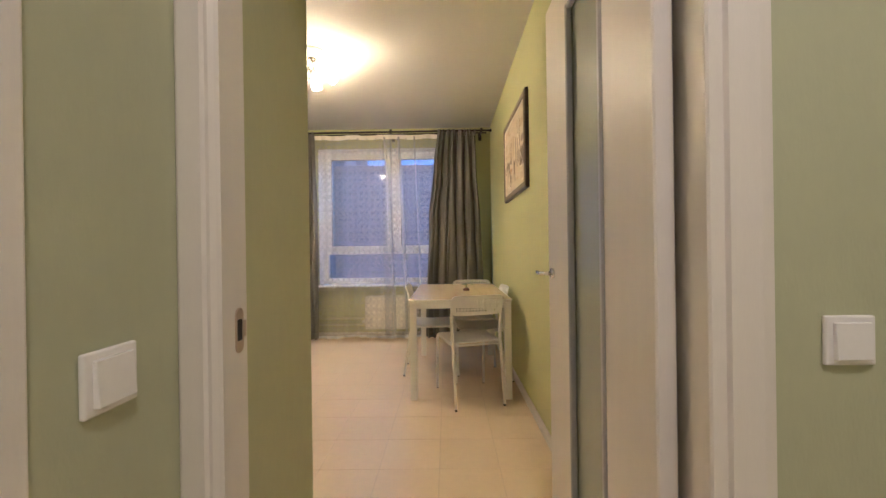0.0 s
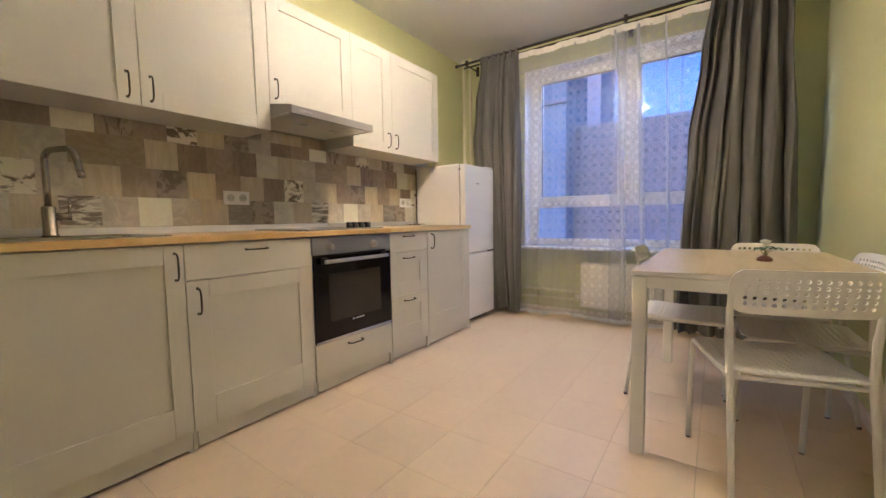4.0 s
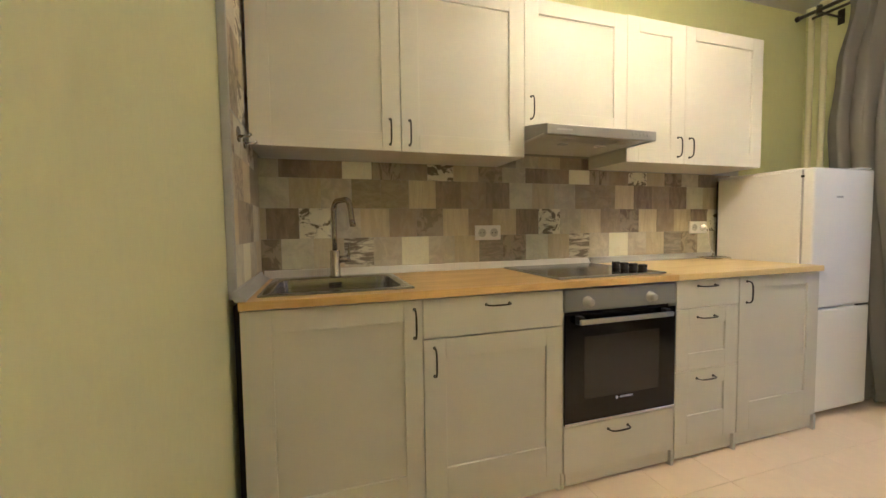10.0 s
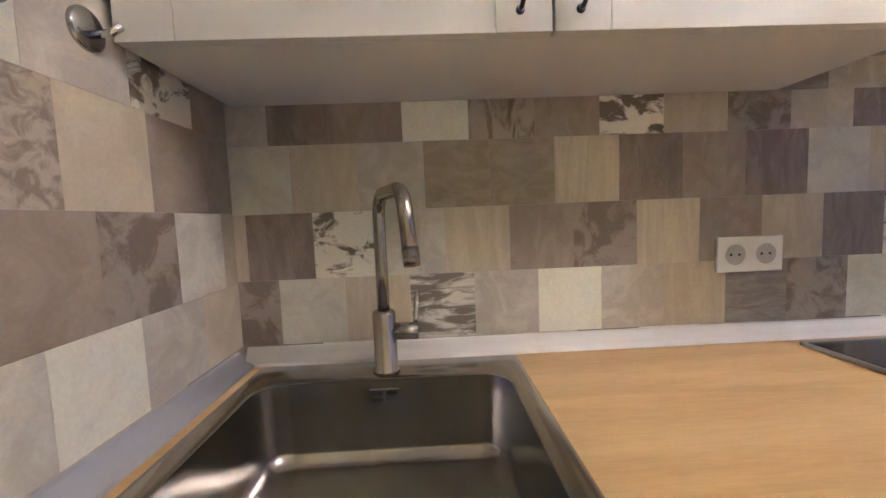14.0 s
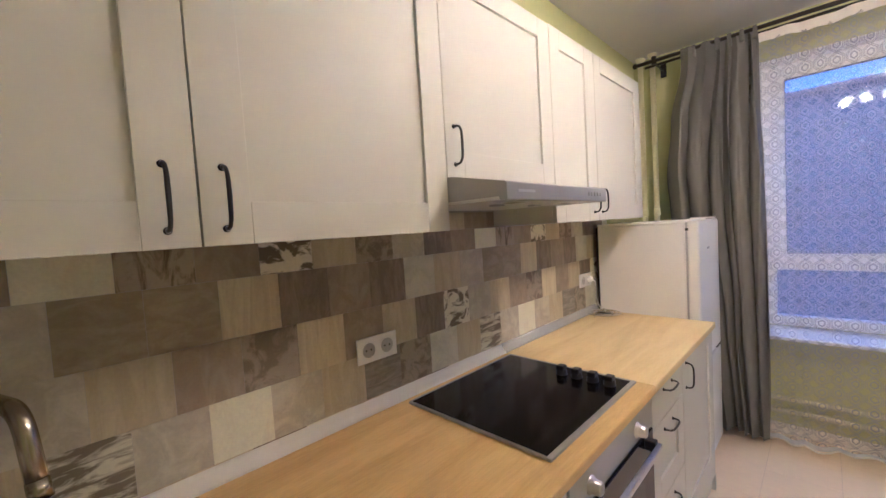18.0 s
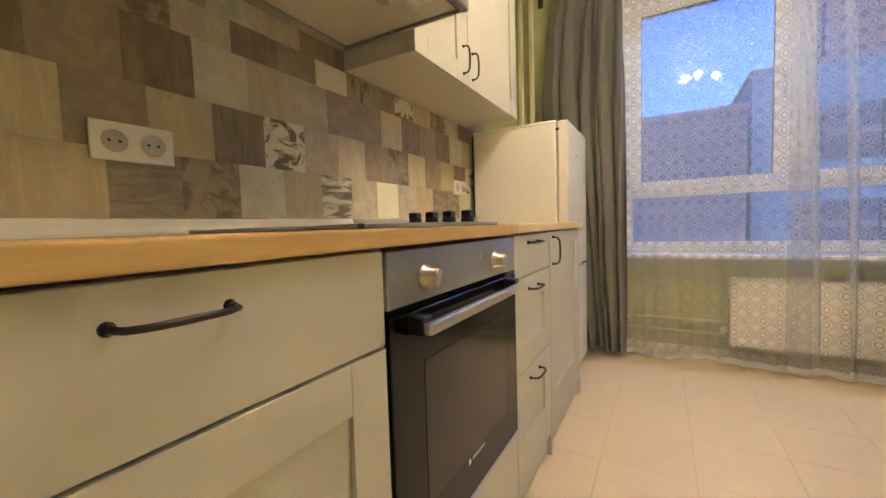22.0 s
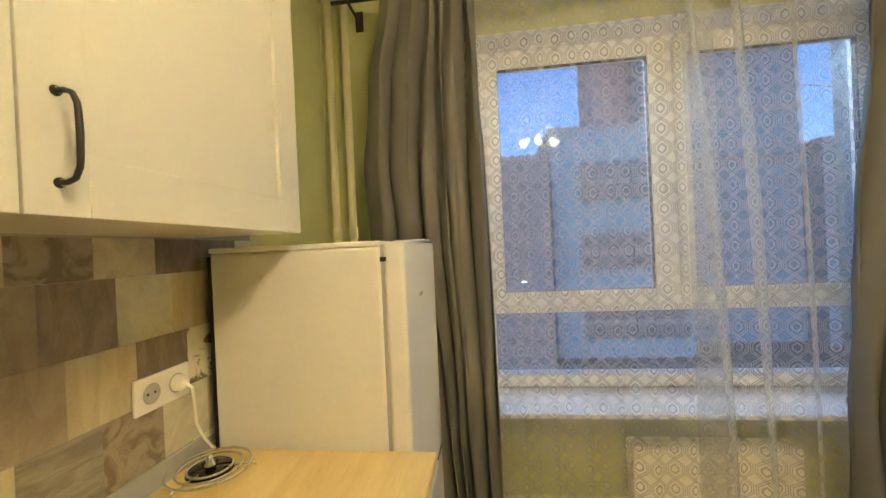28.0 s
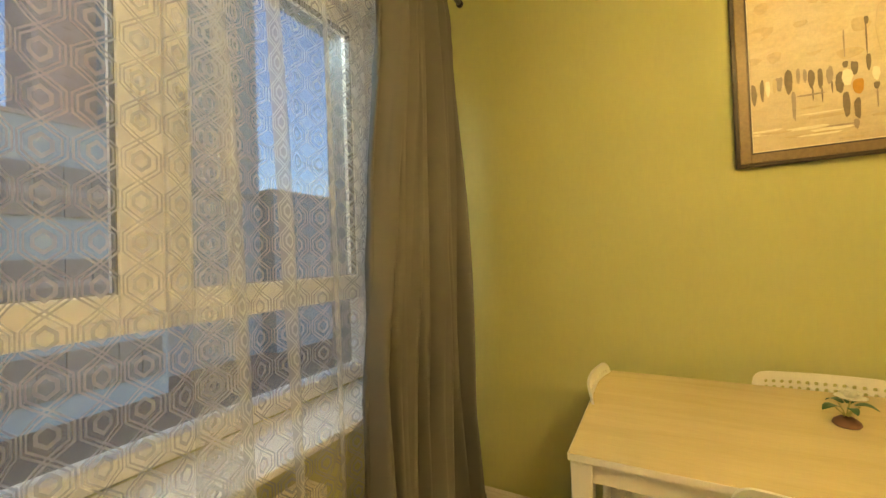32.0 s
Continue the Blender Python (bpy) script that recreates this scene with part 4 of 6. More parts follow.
c = unit("pale grey cabinet with a drawer over a framed door", 0.6, 1.2)
base_body(c, 0.6, 1.2)
d = shaker("drawer_front", c, 0.602, 1.198, 0.716, 0.8655, XF, flat=True)
bow(d, (XF, 0.904, 0.828), False, 0.098)
d = shaker("door", c, 0.602, 1.198, 0.085, 0.714, XF, (0.086, 0.078, 0.128, 0.074))
bow(d, (XF, 0.645, 0.628), True)

c = unit("pale grey housing under the oven with a low drawer", 1.2, 1.8)
for y in (1.201, 1.782):
    part("side_panel", box((0.03, y, 0.0), (0.598, y + 0.017, 0.866), 0.001), FRONT, c)
part("shelf", box((0.03, 1.219, 0.27), (0.597, 1.781, 0.288)), CARCASS, c)
part("plinth", box((0.590, 1.219, 0.014), (0.604, 1.781, 0.073), 0.001), FRONT, c)
part("foot", box((0.5985, 1.781, 0.0), (0.619, 1.799, 0.074), 0.001), FRONT, c)
d = shaker("drawer_front", c, 1.202, 1.798, 0.075, 0.279, XF, flat=True)
bow(d, (XF, 1.480, 0.240), False)

c = unit("pale grey narrow cabinet with three drawers", 1.8, 2.2)
base_body(c, 1.8, 2.2)
d = shaker("drawer_front", c, 1.802, 2.198, 0.734, 0.8655, XF, flat=True)
bow(d, (XF, 1.985, 0.838), False)
d = shaker("drawer_front", c, 1.802, 2.198, 0.440, 0.732, XF, (0.075, 0.085, 0.078, 0.075))
bow(d, (XF, 1.985, 0.690), False)
d = shaker("drawer_front", c, 1.802, 2.198, 0.085, 0.438, XF, (0.075, 0.085, 0.135, 0.075))
bow(d, (XF, 1.985, 0.398), False)
part("foot", box((0.5985, 2.181, 0.0), (0.619, 2.199, 0.084), 0.001), FRONT, c)

c = unit("pale grey cabinet with one framed door beside the fridge", 2.2, 2.8)
base_body(c, 2.2, 2.8)
d = shaker("door", c, 2.202, 2.790, 0.085, 0.8655, XF, (0.083, 0.090, 0.143, 0.055))
bow(d, (XF, 2.250, 0.790), True)
part("foot", box((0.5985, 2.780, 0.0), (0.619, 2.798, 0.084), 0.001), FRONT, c)

# fills the gap at the niche wall; its near-black colour stands for shade
solo("gap_shade_strip", box((0.05, Y_NICHE + 0.001, 0.0), (0.52, -0.001, 0.868)), SHADOW_GAP, "dark strip standing for the shade in the narrow gap beside the sink cabinet", "filler")

# wall units
XU = 0.303


def wall_unit(y0, y1, z0, z1, doors, label):
    root = thing("wall_cabinet", (0.15, (y0 + y1) / 2, z0), label, "cabinet", "wall cabinets")
    part("body", box((-0.003, y0 + 0.001, z0), (XU - 0.019, y1 - 0.001, z1), 0.001), CARCASS, root)
    for a, b, hy, hz, ins in doors:
        dd = shaker("door", root, a, b, z0 - 0.002, z1 + 0.002, XU, ins)
        bow(dd, (XU, hy, hz), True)
    return root


wall_unit(0.0, 1.2, 1.459, 2.208, ((0.0, 0.6, 0.553, 1.540, (0.08, 0.080, 0.076, 0.083)), (0.6, 1.2, 0.638, 1.540, (0.080, 0.078, 0.076, 0.083))), "pale grey wide wall cabinet with two framed doors")
wall_unit(1.2, 1.8, 1.605, 2.208, ((1.2, 1.8, 1.236, 1.695, (0.076, 0.080, 0.076, 0.070)),), "pale grey short wall cabinet over the cooker hood")
wall_unit(1.8, 2.8, 1.462, 2.212, ((1.8, 2.197, 2.150, 1.552, (0.078, 0.095, 0.076, 0.075)), (2.197, 2.8, 2.234, 1.552, (0.070, 0.088, 0.076, 0.072))), "pale grey wall cabinet with a narrow and a wide framed door")

# cooker hood
hood = thing("cooker_hood", (0.24, 1.5, 1.50), "grey steel slim cooker hood under the short cabinet", "cooker hood")
bm = bmesh.new()
prof = [(0.0, 1.604), (0.318, 1.604), (0.490, 1.572), (0.495, 1.568), (0.495, 1.529), (0.491, 1.526), (0.474, 1.526), (0.470, 1.536), (0.02, 1.536), (0.0, 1.526)]
va = [bm.verts.new((x, 1.202, z)) for x, z in prof]
vb = [bm.verts.new((x, 1.798, z)) for x, z in prof]
for i in range(len(prof)):
    bm.faces.new((va[i], va[(i + 1) % len(prof)], vb[(i + 1) % len(prof)], vb[i]))
bm.faces.new(va)
bm.faces.new(vb[::-1])
part("housing", bm, HOOD_STEEL, hood)
part("filter", box((0.04, 1.225, 1.530), (0.36, 1.775, 1.535), 0.001), FILTER, hood, "pale metal grease filter")
for y in (1.202, 1.786):
    part("side_lip", box((0.02, y + 0.001, 1.5262), (0.472, y + 0.0115, 1.537), 0.002), STEEL, hood)
lamp_strip = part("underside_panel", box((0.365, 1.225, 1.529), (0.462, 1.775, 1.535), 0.001), STEEL, hood)
for y in (1.33, 1.64):
    part("lamp_lens", box((0.380, y, 1.5265), (0.430, y + 0.06, 1.5295), 0.001), SHADE, lamp_strip)
for y in (1.38, 1.60):
    part("filter_catch", box((0.30, y, 1.524), (0.33, y + 0.045, 1.530), 0.002), GREY_TRIM, hood)
for i in range(5):
    part("button", box((0.494, 1.655 + i * 0.022, 1.543), (0.4975, 1.670 + i * 0.022, 1.556), 0.001), HOOD_STEEL, hood)
part("maker_mark", box((0.4945, 1.25, 1.546), (0.4958, 1.33, 1.553)), GREY_TRIM, hood)

# worktops
def slab(name, x1, y0, y1, z0, z1, material, label, hole=None):
    bm = bmesh.new()
    xs = sorted({0.0, x1} | ({hole[0], hole[1]} if hole else set()))
    ys = sorted({y0, y1} | ({hole[2], hole[3]} if hole else set()))
    vs = {(i, j): bm.verts.new((x, y, z1)) for i, x in enumerate(xs) for j, y in enumerate(ys)}
    fs = []
    for i in range(len(xs) - 1):
        for j in range(len(ys) - 1):
            if hole and i == 1 and j == 1:
                continue
            fs.append(bm.faces.new((vs[i, j], vs[i + 1, j], vs[i + 1, j + 1], vs[i, j + 1])))
    ext = bmesh.ops.extrude_face_region(bm, geom=fs)
    bmesh.ops.translate(bm, vec=(0, 0, z0 - z1), verts=[v for v in ext["geom"] if isinstance(v, bmesh.types.BMVert)])
    es = [e for e in bm.edges if all(abs(v.co.x - x1) < 1e-5 for v in e.verts) and abs(e.verts[0].co.z - e.verts[1].co.z) < 1e-5]
    bmesh.ops.bevel(bm, geom=es, offset=0.004, segments=3, affect="EDGES", profile=0.5)
    return solo(name, bm, material, label, "worktop")


slab("worktop", 0.632, 0.0, 1.799, 0.8695, 0.898, OAK, "honey oak laminate worktop with sink and hob", (0.066, 0.545, 0.066, 0.568))
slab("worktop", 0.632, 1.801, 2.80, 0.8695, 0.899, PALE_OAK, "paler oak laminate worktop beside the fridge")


def cove(name, path_fn, material, label):
    prof = [(0.0, 0.0), (0.030, 0.0), (0.029, 0.006), (0.018, 0.013), (0.009, 0.024), (0.006, 0.034), (0.0, 0.036)]
    bm = bmesh.new()
    rows = [[bm.verts.new(path_fn(t, d, 0.8995 + h)) for d, h in prof] for t in (0, 1)]
    for i in range(len(prof)):
        bm.faces.new((rows[0][i], rows[0][(i + 1) % len(prof)], rows[1][(i + 1) % len(prof)], rows[1][i])).smooth = 1 < i < 5
    bm.faces.new(rows[0])
    bm.faces.new(rows[1][::-1])
    return solo(name, bm, material, label, "worktop trim")


cove("worktop_trim", lambda t, d, z: (0.0015 + d, 0.0 + 1.80 * t, z), PALE_TRIM, "pale plastic cove strip along the back of the worktop")
cove("worktop_trim", lambda t, d, z: (0.0015 + d, 1.802 + 0.995 * t, z + 0.001), GREY_TRIM, "grey plastic cove strip along the back of the worktop")
cove("worktop_trim", lambda t, d, z: (0.032 + 0.600 * t, -0.0105 + d * 1.15, z), GREY_TRIM, "grey plastic cove strip against the niche wall")
solo("edge_strip", box((0.577, -0.0345, 0.917), (0.591, -0.008, 2.25), 0.003, 2), GREY_TRIM, "grey plastic edge strip on the niche wall panel", "edge strip")

# sink
sink = thing("kitchen_sink", (0.30, 0.316, 0.73), "square stainless steel inset sink in the worktop", "sink")
def sink_loop(x0, x1, y0, y1, r, z):
    return [(x, y, z) for x, y in rounded(y0, y1, x0, x1, r)]


part("rim", loops([sink_loop(0.042, 0.564, 0.044, 0.590, 0.012, 0.899), sink_loop(0.043, 0.563, 0.045, 0.589, 0.012, 0.903), sink_loop(0.048, 0.558, 0.050, 0.582, 0.012, 0.9045),
                   sink_loop(0.128, 0.526, 0.077, 0.557, 0.055, 0.904), sink_loop(0.132, 0.522, 0.081, 0.553, 0.053, 0.9005)]), STEEL_X, sink)
part("bowl", loops([sink_loop(0.132, 0.522, 0.081, 0.553, 0.053, 0.9005), sink_loop(0.136, 0.518, 0.085, 0.549, 0.052, 0.8685), sink_loop(0.142, 0.512, 0.091, 0.543, 0.05, 0.775),
                    sink_loop(0.150, 0.504, 0.099, 0.535, 0.046, 0.757), sink_loop(0.168, 0.478, 0.117, 0.517, 0.04, 0.748), sink_loop(0.27, 0.37, 0.26, 0.37, 0.03, 0.744)], True), STEEL_X, sink)
part("drain", lathe([(0.045, 0), (0.043, 0.004), (0.034, 0.005), (0.032, 0.001), (0, 0.0)], (0.32, 0.315, 0.744)), CHROME, sink)
of = part("overflow", box((0.1335, 0.285, 0.8565), (0.139, 0.345, 0.8845), 0.002), STEEL_X, sink)
for y in (0.290, 0.318):
    for z in (0.8605, 0.8725):
        part("overflow_slot", box((0.1375, y, z), (0.1395, y + 0.022, z + 0.007), 0.0008), BLACK, of)

# tap
tap = thing("kitchen_tap", (0.100, 0.317, 0.904), "brushed steel single-lever tap with a bent spout", "tap")
part("base", lathe([(0, 0), (0.027, 0), (0.027, 0.006), (0.023, 0.010), (0.023, 0.118), (0.020, 0.124), (0.013, 0.125)], (0.100, 0.317, 0.904), seg=20), TAP_STEEL, tap)
aim = Vector((0.192, 0.070, 0)).normalized()
foot_ = Vector((0.100, 0.317, 1.02))
tip = Vector((0.292, 0.387, 1.140))
up_ = Vector((0, 0, 1))
spout = [foot_, foot_ + up_ * 0.09, foot_ + up_ * 0.186]
spout += arc(foot_ + up_ * 0.189 + aim * 0.045, -aim * 0.045, up_ * 0.045, 0, 90, 8)
spout += arc(foot_ + up_ * 0.189 + aim * 0.137, up_ * 0.045, aim * 0.045, 0, 75, 8)
spout += [tip]
part("spout", tube(spout, 0.0122, 16), TAP_STEEL, tap)
part("aerator", tube([spout[-2] + (tip - spout[-2]) * 0.72, tip + (tip - spout[-2]).normalized() * 0.003], 0.0129, 16), TAP_STEEL, tap)
lv = part("lever_hub", tube([(0.100, 0.330, 0.985), (0.104, 0.385, 0.985)], 0.017, 14), TAP_STEEL, tap)
part("lever", tube([(0.103, 0.377, 0.99), (0.101, 0.380, 1.01), (0.096, 0.384, 1.062)], 0.0055, 8), TAP_STEEL, lv)

# hob
hob = thing("cooktop", (0.31, 1.495, 0.899), "black glass electric hob with four knobs", "hob")
part("glass", box((0.0695, 1.217, 0.9), (0.5605, 1.774, 0.907), 0.0015), BLACK_GLASS, hob)
bm = bmesh.new()
for a, b in (((0.062, 1.206), (0.069, 1.785)), ((0.561, 1.206), (0.577, 1.785))):
    add_box(bm, (*a, 0.899), (*b, 0.908), 0.0015)
for a, b in (((0.0695, 1.206), (0.5605, 1.216)), ((0.0695, 1.775), (0.5605, 1.785))):
    add_box(bm, (*a, 0.899), (*b, 0.9075), 0.0015)
part("steel_rim", bm, HOOD_STEEL, hob, "thin steel rim")
for x in (0.346, 0.404, 0.462, 0.520):
    kb = part("knob", lathe([(0, 0.020), (0.017, 0.020), (0.019, 0.014), (0.020, 0.0)], (x, 1.702, 0.907), seg=18), BLACK, hob)
    part("grip", box((x - 0.014, 1.686, 0.922), (x + 0.014, 1.718, 0.941), 0.004, 2), BLACK, kb)

# oven
oven = thing("built_in_oven", (0.32, 1.5, 0.29), "built-in steel and black glass oven", "oven")
part("control_panel", box((0.05, 1.204, 0.768), (0.6200, 1.796, 0.862), 0.002), PANEL_STEEL, oven, "steel control panel")
dr = part("oven_door", box((0.6130, 1.204, 0.284), (0.6210, 1.796, 0.755), 0.002), BLACK_GLASS, oven, "black glass oven door")
part("cavity", box((0.06, 1.225, 0.30), (0.599, 1.775, 0.765)), BLACK, oven)
part("inner_window", box((0.6212, 1.30, 0.39), (0.6218, 1.70, 0.66)), surface("smoked_glass", (0.03, 0.026, 0.022), 0.10, bump=0), dr)
hb = part("handle_bar", box((0.6530, 1.250, 0.722), (0.6690, 1.735, 0.742), 0.004, 3), STEEL, dr, "flat steel oven handle")
for y in (1.252, 1.706):
    part("handle_foot", box((0.6200, y, 0.718), (0.6540, y + 0.028, 0.752), 0.003), BLACK, hb)
part("lower_trim", box((0.6205, 1.206, 0.285), (0.6240, 1.794, 0.295), 0.001), STEEL, dr)
part("maker_mark", box((0.6213, 1.485, 0.372), (0.6218, 1.555, 0.380)), GREY_TRIM, dr)
part("maker_mark", lathe([(0, 0), (0.007, 0), (0.007, 0.0006), (0, 0.0006)], (0.6213, 1.470, 0.376), (1, 0, 0), 12), GREY_TRIM, dr)
for y in (1.315, 1.648):
    kb = part("knob", lathe([(0.024, 0), (0.024, 0.003), (0.019, 0.005), (0.017, 0.026), (0.015, 0.029), (0, 0.029)], (0.6200, y, 0.808), (1, 0, 0), 22), STEEL, oven)
    part("knob_mark", box((0.6492, y - 0.001, 0.818), (0.6500, y + 0.001, 0.829)), GREY_TRIM, kb)
for y in (1.43, 1.56):
    part("symbol", box((0.6202, y, 0.825), (0.6206, y + 0.006, 0.832)), GREY_TRIM, oven)

# fridge
fr = thing("refrigerator", (0.30, 3.09, 0), "white two-door fridge freezer beside the curtain", "fridge")
part("body", box((0.03, 2.815, 0.045), (0.504, 3.340, 1.418), 0.008, 3), FRIDGE_WHITE, fr)
part("back_panel", box((0.020, 2.818, 0.05), (0.0298, 3.337, 1.41)), BLACK, fr)
part("top_lid", box((0.028, 2.813, 1.418), (0.505, 3.342, 1.432), 0.004, 2), FRIDGE_WHITE, fr)
part("plinth", box((0.06, 2.83, 0.0), (0.49, 3.325, 0.045)), BLACK, fr)
for z0, z1 in ((0.050, 0.640), (0.648, 1.428)):
    dd = part("door", box((0.513, 2.815, z0), (0.567, 3.340, z1), 0.012, 4), FRIDGE_WHITE, fr)
    part("gasket", box((0.503, 2.822, z0 + 0.006), (0.5135, 3.333, z1 - 0.006)), GREY_TRIM, dd)
part("hinge_cover", box((0.44, 3.22, 1.432), (0.558, 3.33, 1.441), 0.004, 2), FRIDGE_WHITE, fr)
part("hinge_pin", box((0.504, 2.814, 1.378), (0.520, 2.819, 1.390)), BLACK, fr)
for y0, y1 in ((2.822, 2.872), (3.23, 3.325)):
    part("grip_recess", box((0.551, y0, 0.640), (0.5675, y1, 0.652), 0.002), DARK_METAL, fr, "dark grip recess")
part("maker_mark", box((0.5672, 3.005, 1.263), (0.5682, 3.062, 1.274)), GREY_TRIM, fr)

# ---- dining corner ----
table = thing("dining_table", (2.463, 2.229, 0), "white steel table with a light wood laminate top", "table")
TX0, TX1, TY0, TY1, TZ = 2.087, 2.840, 1.590, 2.836, 0.739
part("tabletop", box((TX0, TY0, TZ - 0.018), (TX1, TY1, TZ), 0.002), TABLE_OAK, table, "light wood laminate top")
bm = bmesh.new()
for a, b in (((TX0 - 0.001, TY0 - 0.001), (TX1 + 0.001, TY0)), ((TX0 - 0.001, TY1), (TX1 + 0.001, TY1 + 0.001)), ((TX0 - 0.001, TY0), (TX0, TY1)), ((TX1, TY0), (TX1 + 0.001, TY1))):
    add_box(bm, (*a, TZ - 0.017), (*b, TZ - 0.001))
part("edge_band", bm, WHITE_METAL, table)
for x in (TX0 + 0.004, TX1 - 0.054):
    for y in (TY0 + 0.004, TY1 - 0.054):
        part("leg", box((x, y, 0.0), (x + 0.05, y + 0.05, TZ - 0.022), 0.002), WHITE_METAL, table)
for y in (TY0 + 0.012, TY1 - 0.032):
    part("apron", box((TX0 + 0.054, y, TZ - 0.067), (TX1 - 0.054, y + 0.02, TZ - 0.022), 0.001), WHITE_METAL, table)
for x in (TX0 + 0.012, TX1 - 0.032):
    part("apron", box((x, TY0 + 0.054, TZ - 0.067), (x + 0.02, TY1 - 0.054, TZ - 0.022), 0.001), WHITE_METAL, table)


def make_chair():
    """A stacking chair at the origin: it faces +y, its back legs stand at y = 0."""
    ch = thing("dining_chair", (0, 0, 0), "white metal chair with a perforated seat and backrest", "chair", "chairs round the table")
    for s in (-1, 1):
        x = s * 0.178
        pts = [(x, 0.0, 0.006), (x, 0.045, 0.30), (x, 0.072, 0.45), (x * 1.02, 0.074, 0.57), (x * 1.04, 0.066, 0.64), (x * 1.045, 0.055, 0.69), (x * 1.045, 0.049, 0.715)]
        lg = part("back_leg", tube(pts, 0.0115, 10, radii=[0.0095, 0.0105, 0.0115, 0.0115, 0.0105, 0.0080, 0.0035]), WHITE_METAL, ch)
        part("foot_cap", lathe([(0.0, 0), (0.009, 0), (0.010, 0.012)], (x, 0.0, 0.0), seg=10), BLACK, lg)
        fx = s * 0.195
        pts = [(fx, 0.475, 0.006), (fx, 0.462, 0.30)] + [(fx, 0.448 - 0.04 * (1 - math.cos(a)), 0.405 + 0.035 * math.sin(a)) for a in (0.0, 0.5, 1.0, 1.5)] + [(fx * 0.98, 0.30, 0.436), (x * 1.01, 0.062, 0.432)]
        lg = part("front_leg", tube(pts, 0.0105, 10), WHITE_METAL, ch)
        part("foot_cap", lathe([(0.0, 0), (0.009, 0), (0.010, 0.012)], (fx, 0.475, 0.0), seg=10), BLACK, lg)
    part("cross_bar", tube([(-0.19, 0.40, 0.425), (0.19, 0.40, 0.425)], 0.008, 8), WHITE_METAL, ch)
    part("cross_bar", tube([(-0.176, 0.08, 0.425), (0.176, 0.08, 0.425)], 0.008, 8), WHITE_METAL, ch)
    part("seat", perforated(15, 15, 0.022, 0.022, 0.0045, 0.030, 0.032, -0.006, lambda u, v, d: (u * (1 + 0.12 * v), 0.255 + v, 0.448 + d + 0.16 * u * u - 0.05 * max(0, v - 0.1) - 0.010 * math.cos(v * 9)), 0.05), WHITE_PLASTIC, ch)
    part("backrest", perforated(14, 5, 0.0235, 0.0195, 0.0068, 0.030, 0.022, 0.008, lambda u, v, d: (u, 0.020 + d + 0.70 * u * u - 0.22 * v, 0.712 + v), 0.045), WHITE_PLASTIC, ch)
    return ch


chair = make_chair()
chair.matrix_basis = pose(2.592, 1.445, 0, 0, 0, 15)
chair["label"] = "white metal chair with a perforated back at the table's near end"
for m, lab in ((pose(1.982, 2.325, 0, 0, 0, -90), "white metal chair pushed in along the table's open side"),
               (pose(2.625, 2.860, 0, 0, 0, 178), "white metal chair pushed in at the window end of the table"),
               (pose(2.900, 2.15, 0, 0, 0, 92), "white metal chair squeezed between the table and the wall")):
    k = copy_thing(chair, m)
    k["label"] = lab

# table ornament
plant = thing("table_ornament", (2.536, 2.195, TZ), "small artificial sprig with a flower on a brown stone base", "ornament")
ox, oy = 2.536, 2.195
part("base_stone", lathe([(0, 0), (0.026, 0), (0.030, 0.006), (0.027, 0.014), (0.016, 0.023), (0, 0.027)], (ox, oy, TZ), seg=18), STONE, plant)
LEAVES = ((0.040, -0.022, 0.056, -28, 0.050), (-0.018, 0.036, 0.052, 118, 0.046), (0.020, 0.018, 0.060, 40, 0.042), (-0.008, -0.038, 0.058, 255, 0.046), (-0.026, -0.006, 0.050, 190, 0.036))
for dx, dy, h, a, size in LEAVES:
    part("stem", tube([(ox + dx * 0.1, oy + dy * 0.1, TZ + 0.022), (ox + dx * 0.25, oy + dy * 0.25, TZ + h * 0.65), (ox + dx * 0.7, oy + dy * 0.7, TZ + h - 0.001)], 0.0018, 6), STEM, plant)
    ca, sa = math.cos(radians(a)), math.sin(radians(a))
    def lf(s, t, dx=dx, dy=dy, h=h, ca=ca, sa=sa, size=size):
        w = 0.30 * size * math.sin(math.pi * min(1, s * 0.94 + 0.06)) ** 0.7 * (2 * t - 1)
        u = (s - 0.5) * size
        return (ox + dx + u * ca - w * sa, oy + dy + u * sa + w * ca, TZ + h + 0.008 * math.sin(2.6 * s) - 0.010 * s * s + 12 * w * w)
    part("leaf", sheet(lf, 8, 4), LEAF, plant).modifiers.new("thickness", "SOLIDIFY").thickness = 0.0012
fx_, fy_ = ox, oy - 0.010
part("stem", tube([(ox, oy, TZ + 0.024), (ox + 0.002, oy - 0.004, TZ + 0.045), (fx_, fy_, TZ + 0.071)], 0.0022, 6), STEM, plant)
for ring_n, size, lean, lift in ((8, 0.033, 66, 0.0), (7, 0.029, 42, 0.003), (5, 0.024, 18, 0.005)):
    for k in range(ring_n):
        a = 2 * math.pi * (k + 0.37 * ring_n) / ring_n
        def petal(s, t, a=a, size=size, lean=radians(lean), lift=lift):
            w = (t - 0.5) * size * 0.95 * math.sin(math.pi * (0.10 + 0.78 * s)) ** 0.6
            out, rise = size * s * math.sin(lean * (0.6 + 0.5 * s)) + 0.002, size * s * math.cos(lean * (0.6 + 0.5 * s))
            out -= 22 * w * w
            return (fx_ + out * math.cos(a) - w * math.sin(a), fy_ + out * math.sin(a) + w * math.cos(a), TZ + 0.070 + lift + rise)
        part("petal", sheet(petal, 6, 4), PETAL, plant).modifiers.new("thickness", "SOLIDIFY").thickness = 0.0009

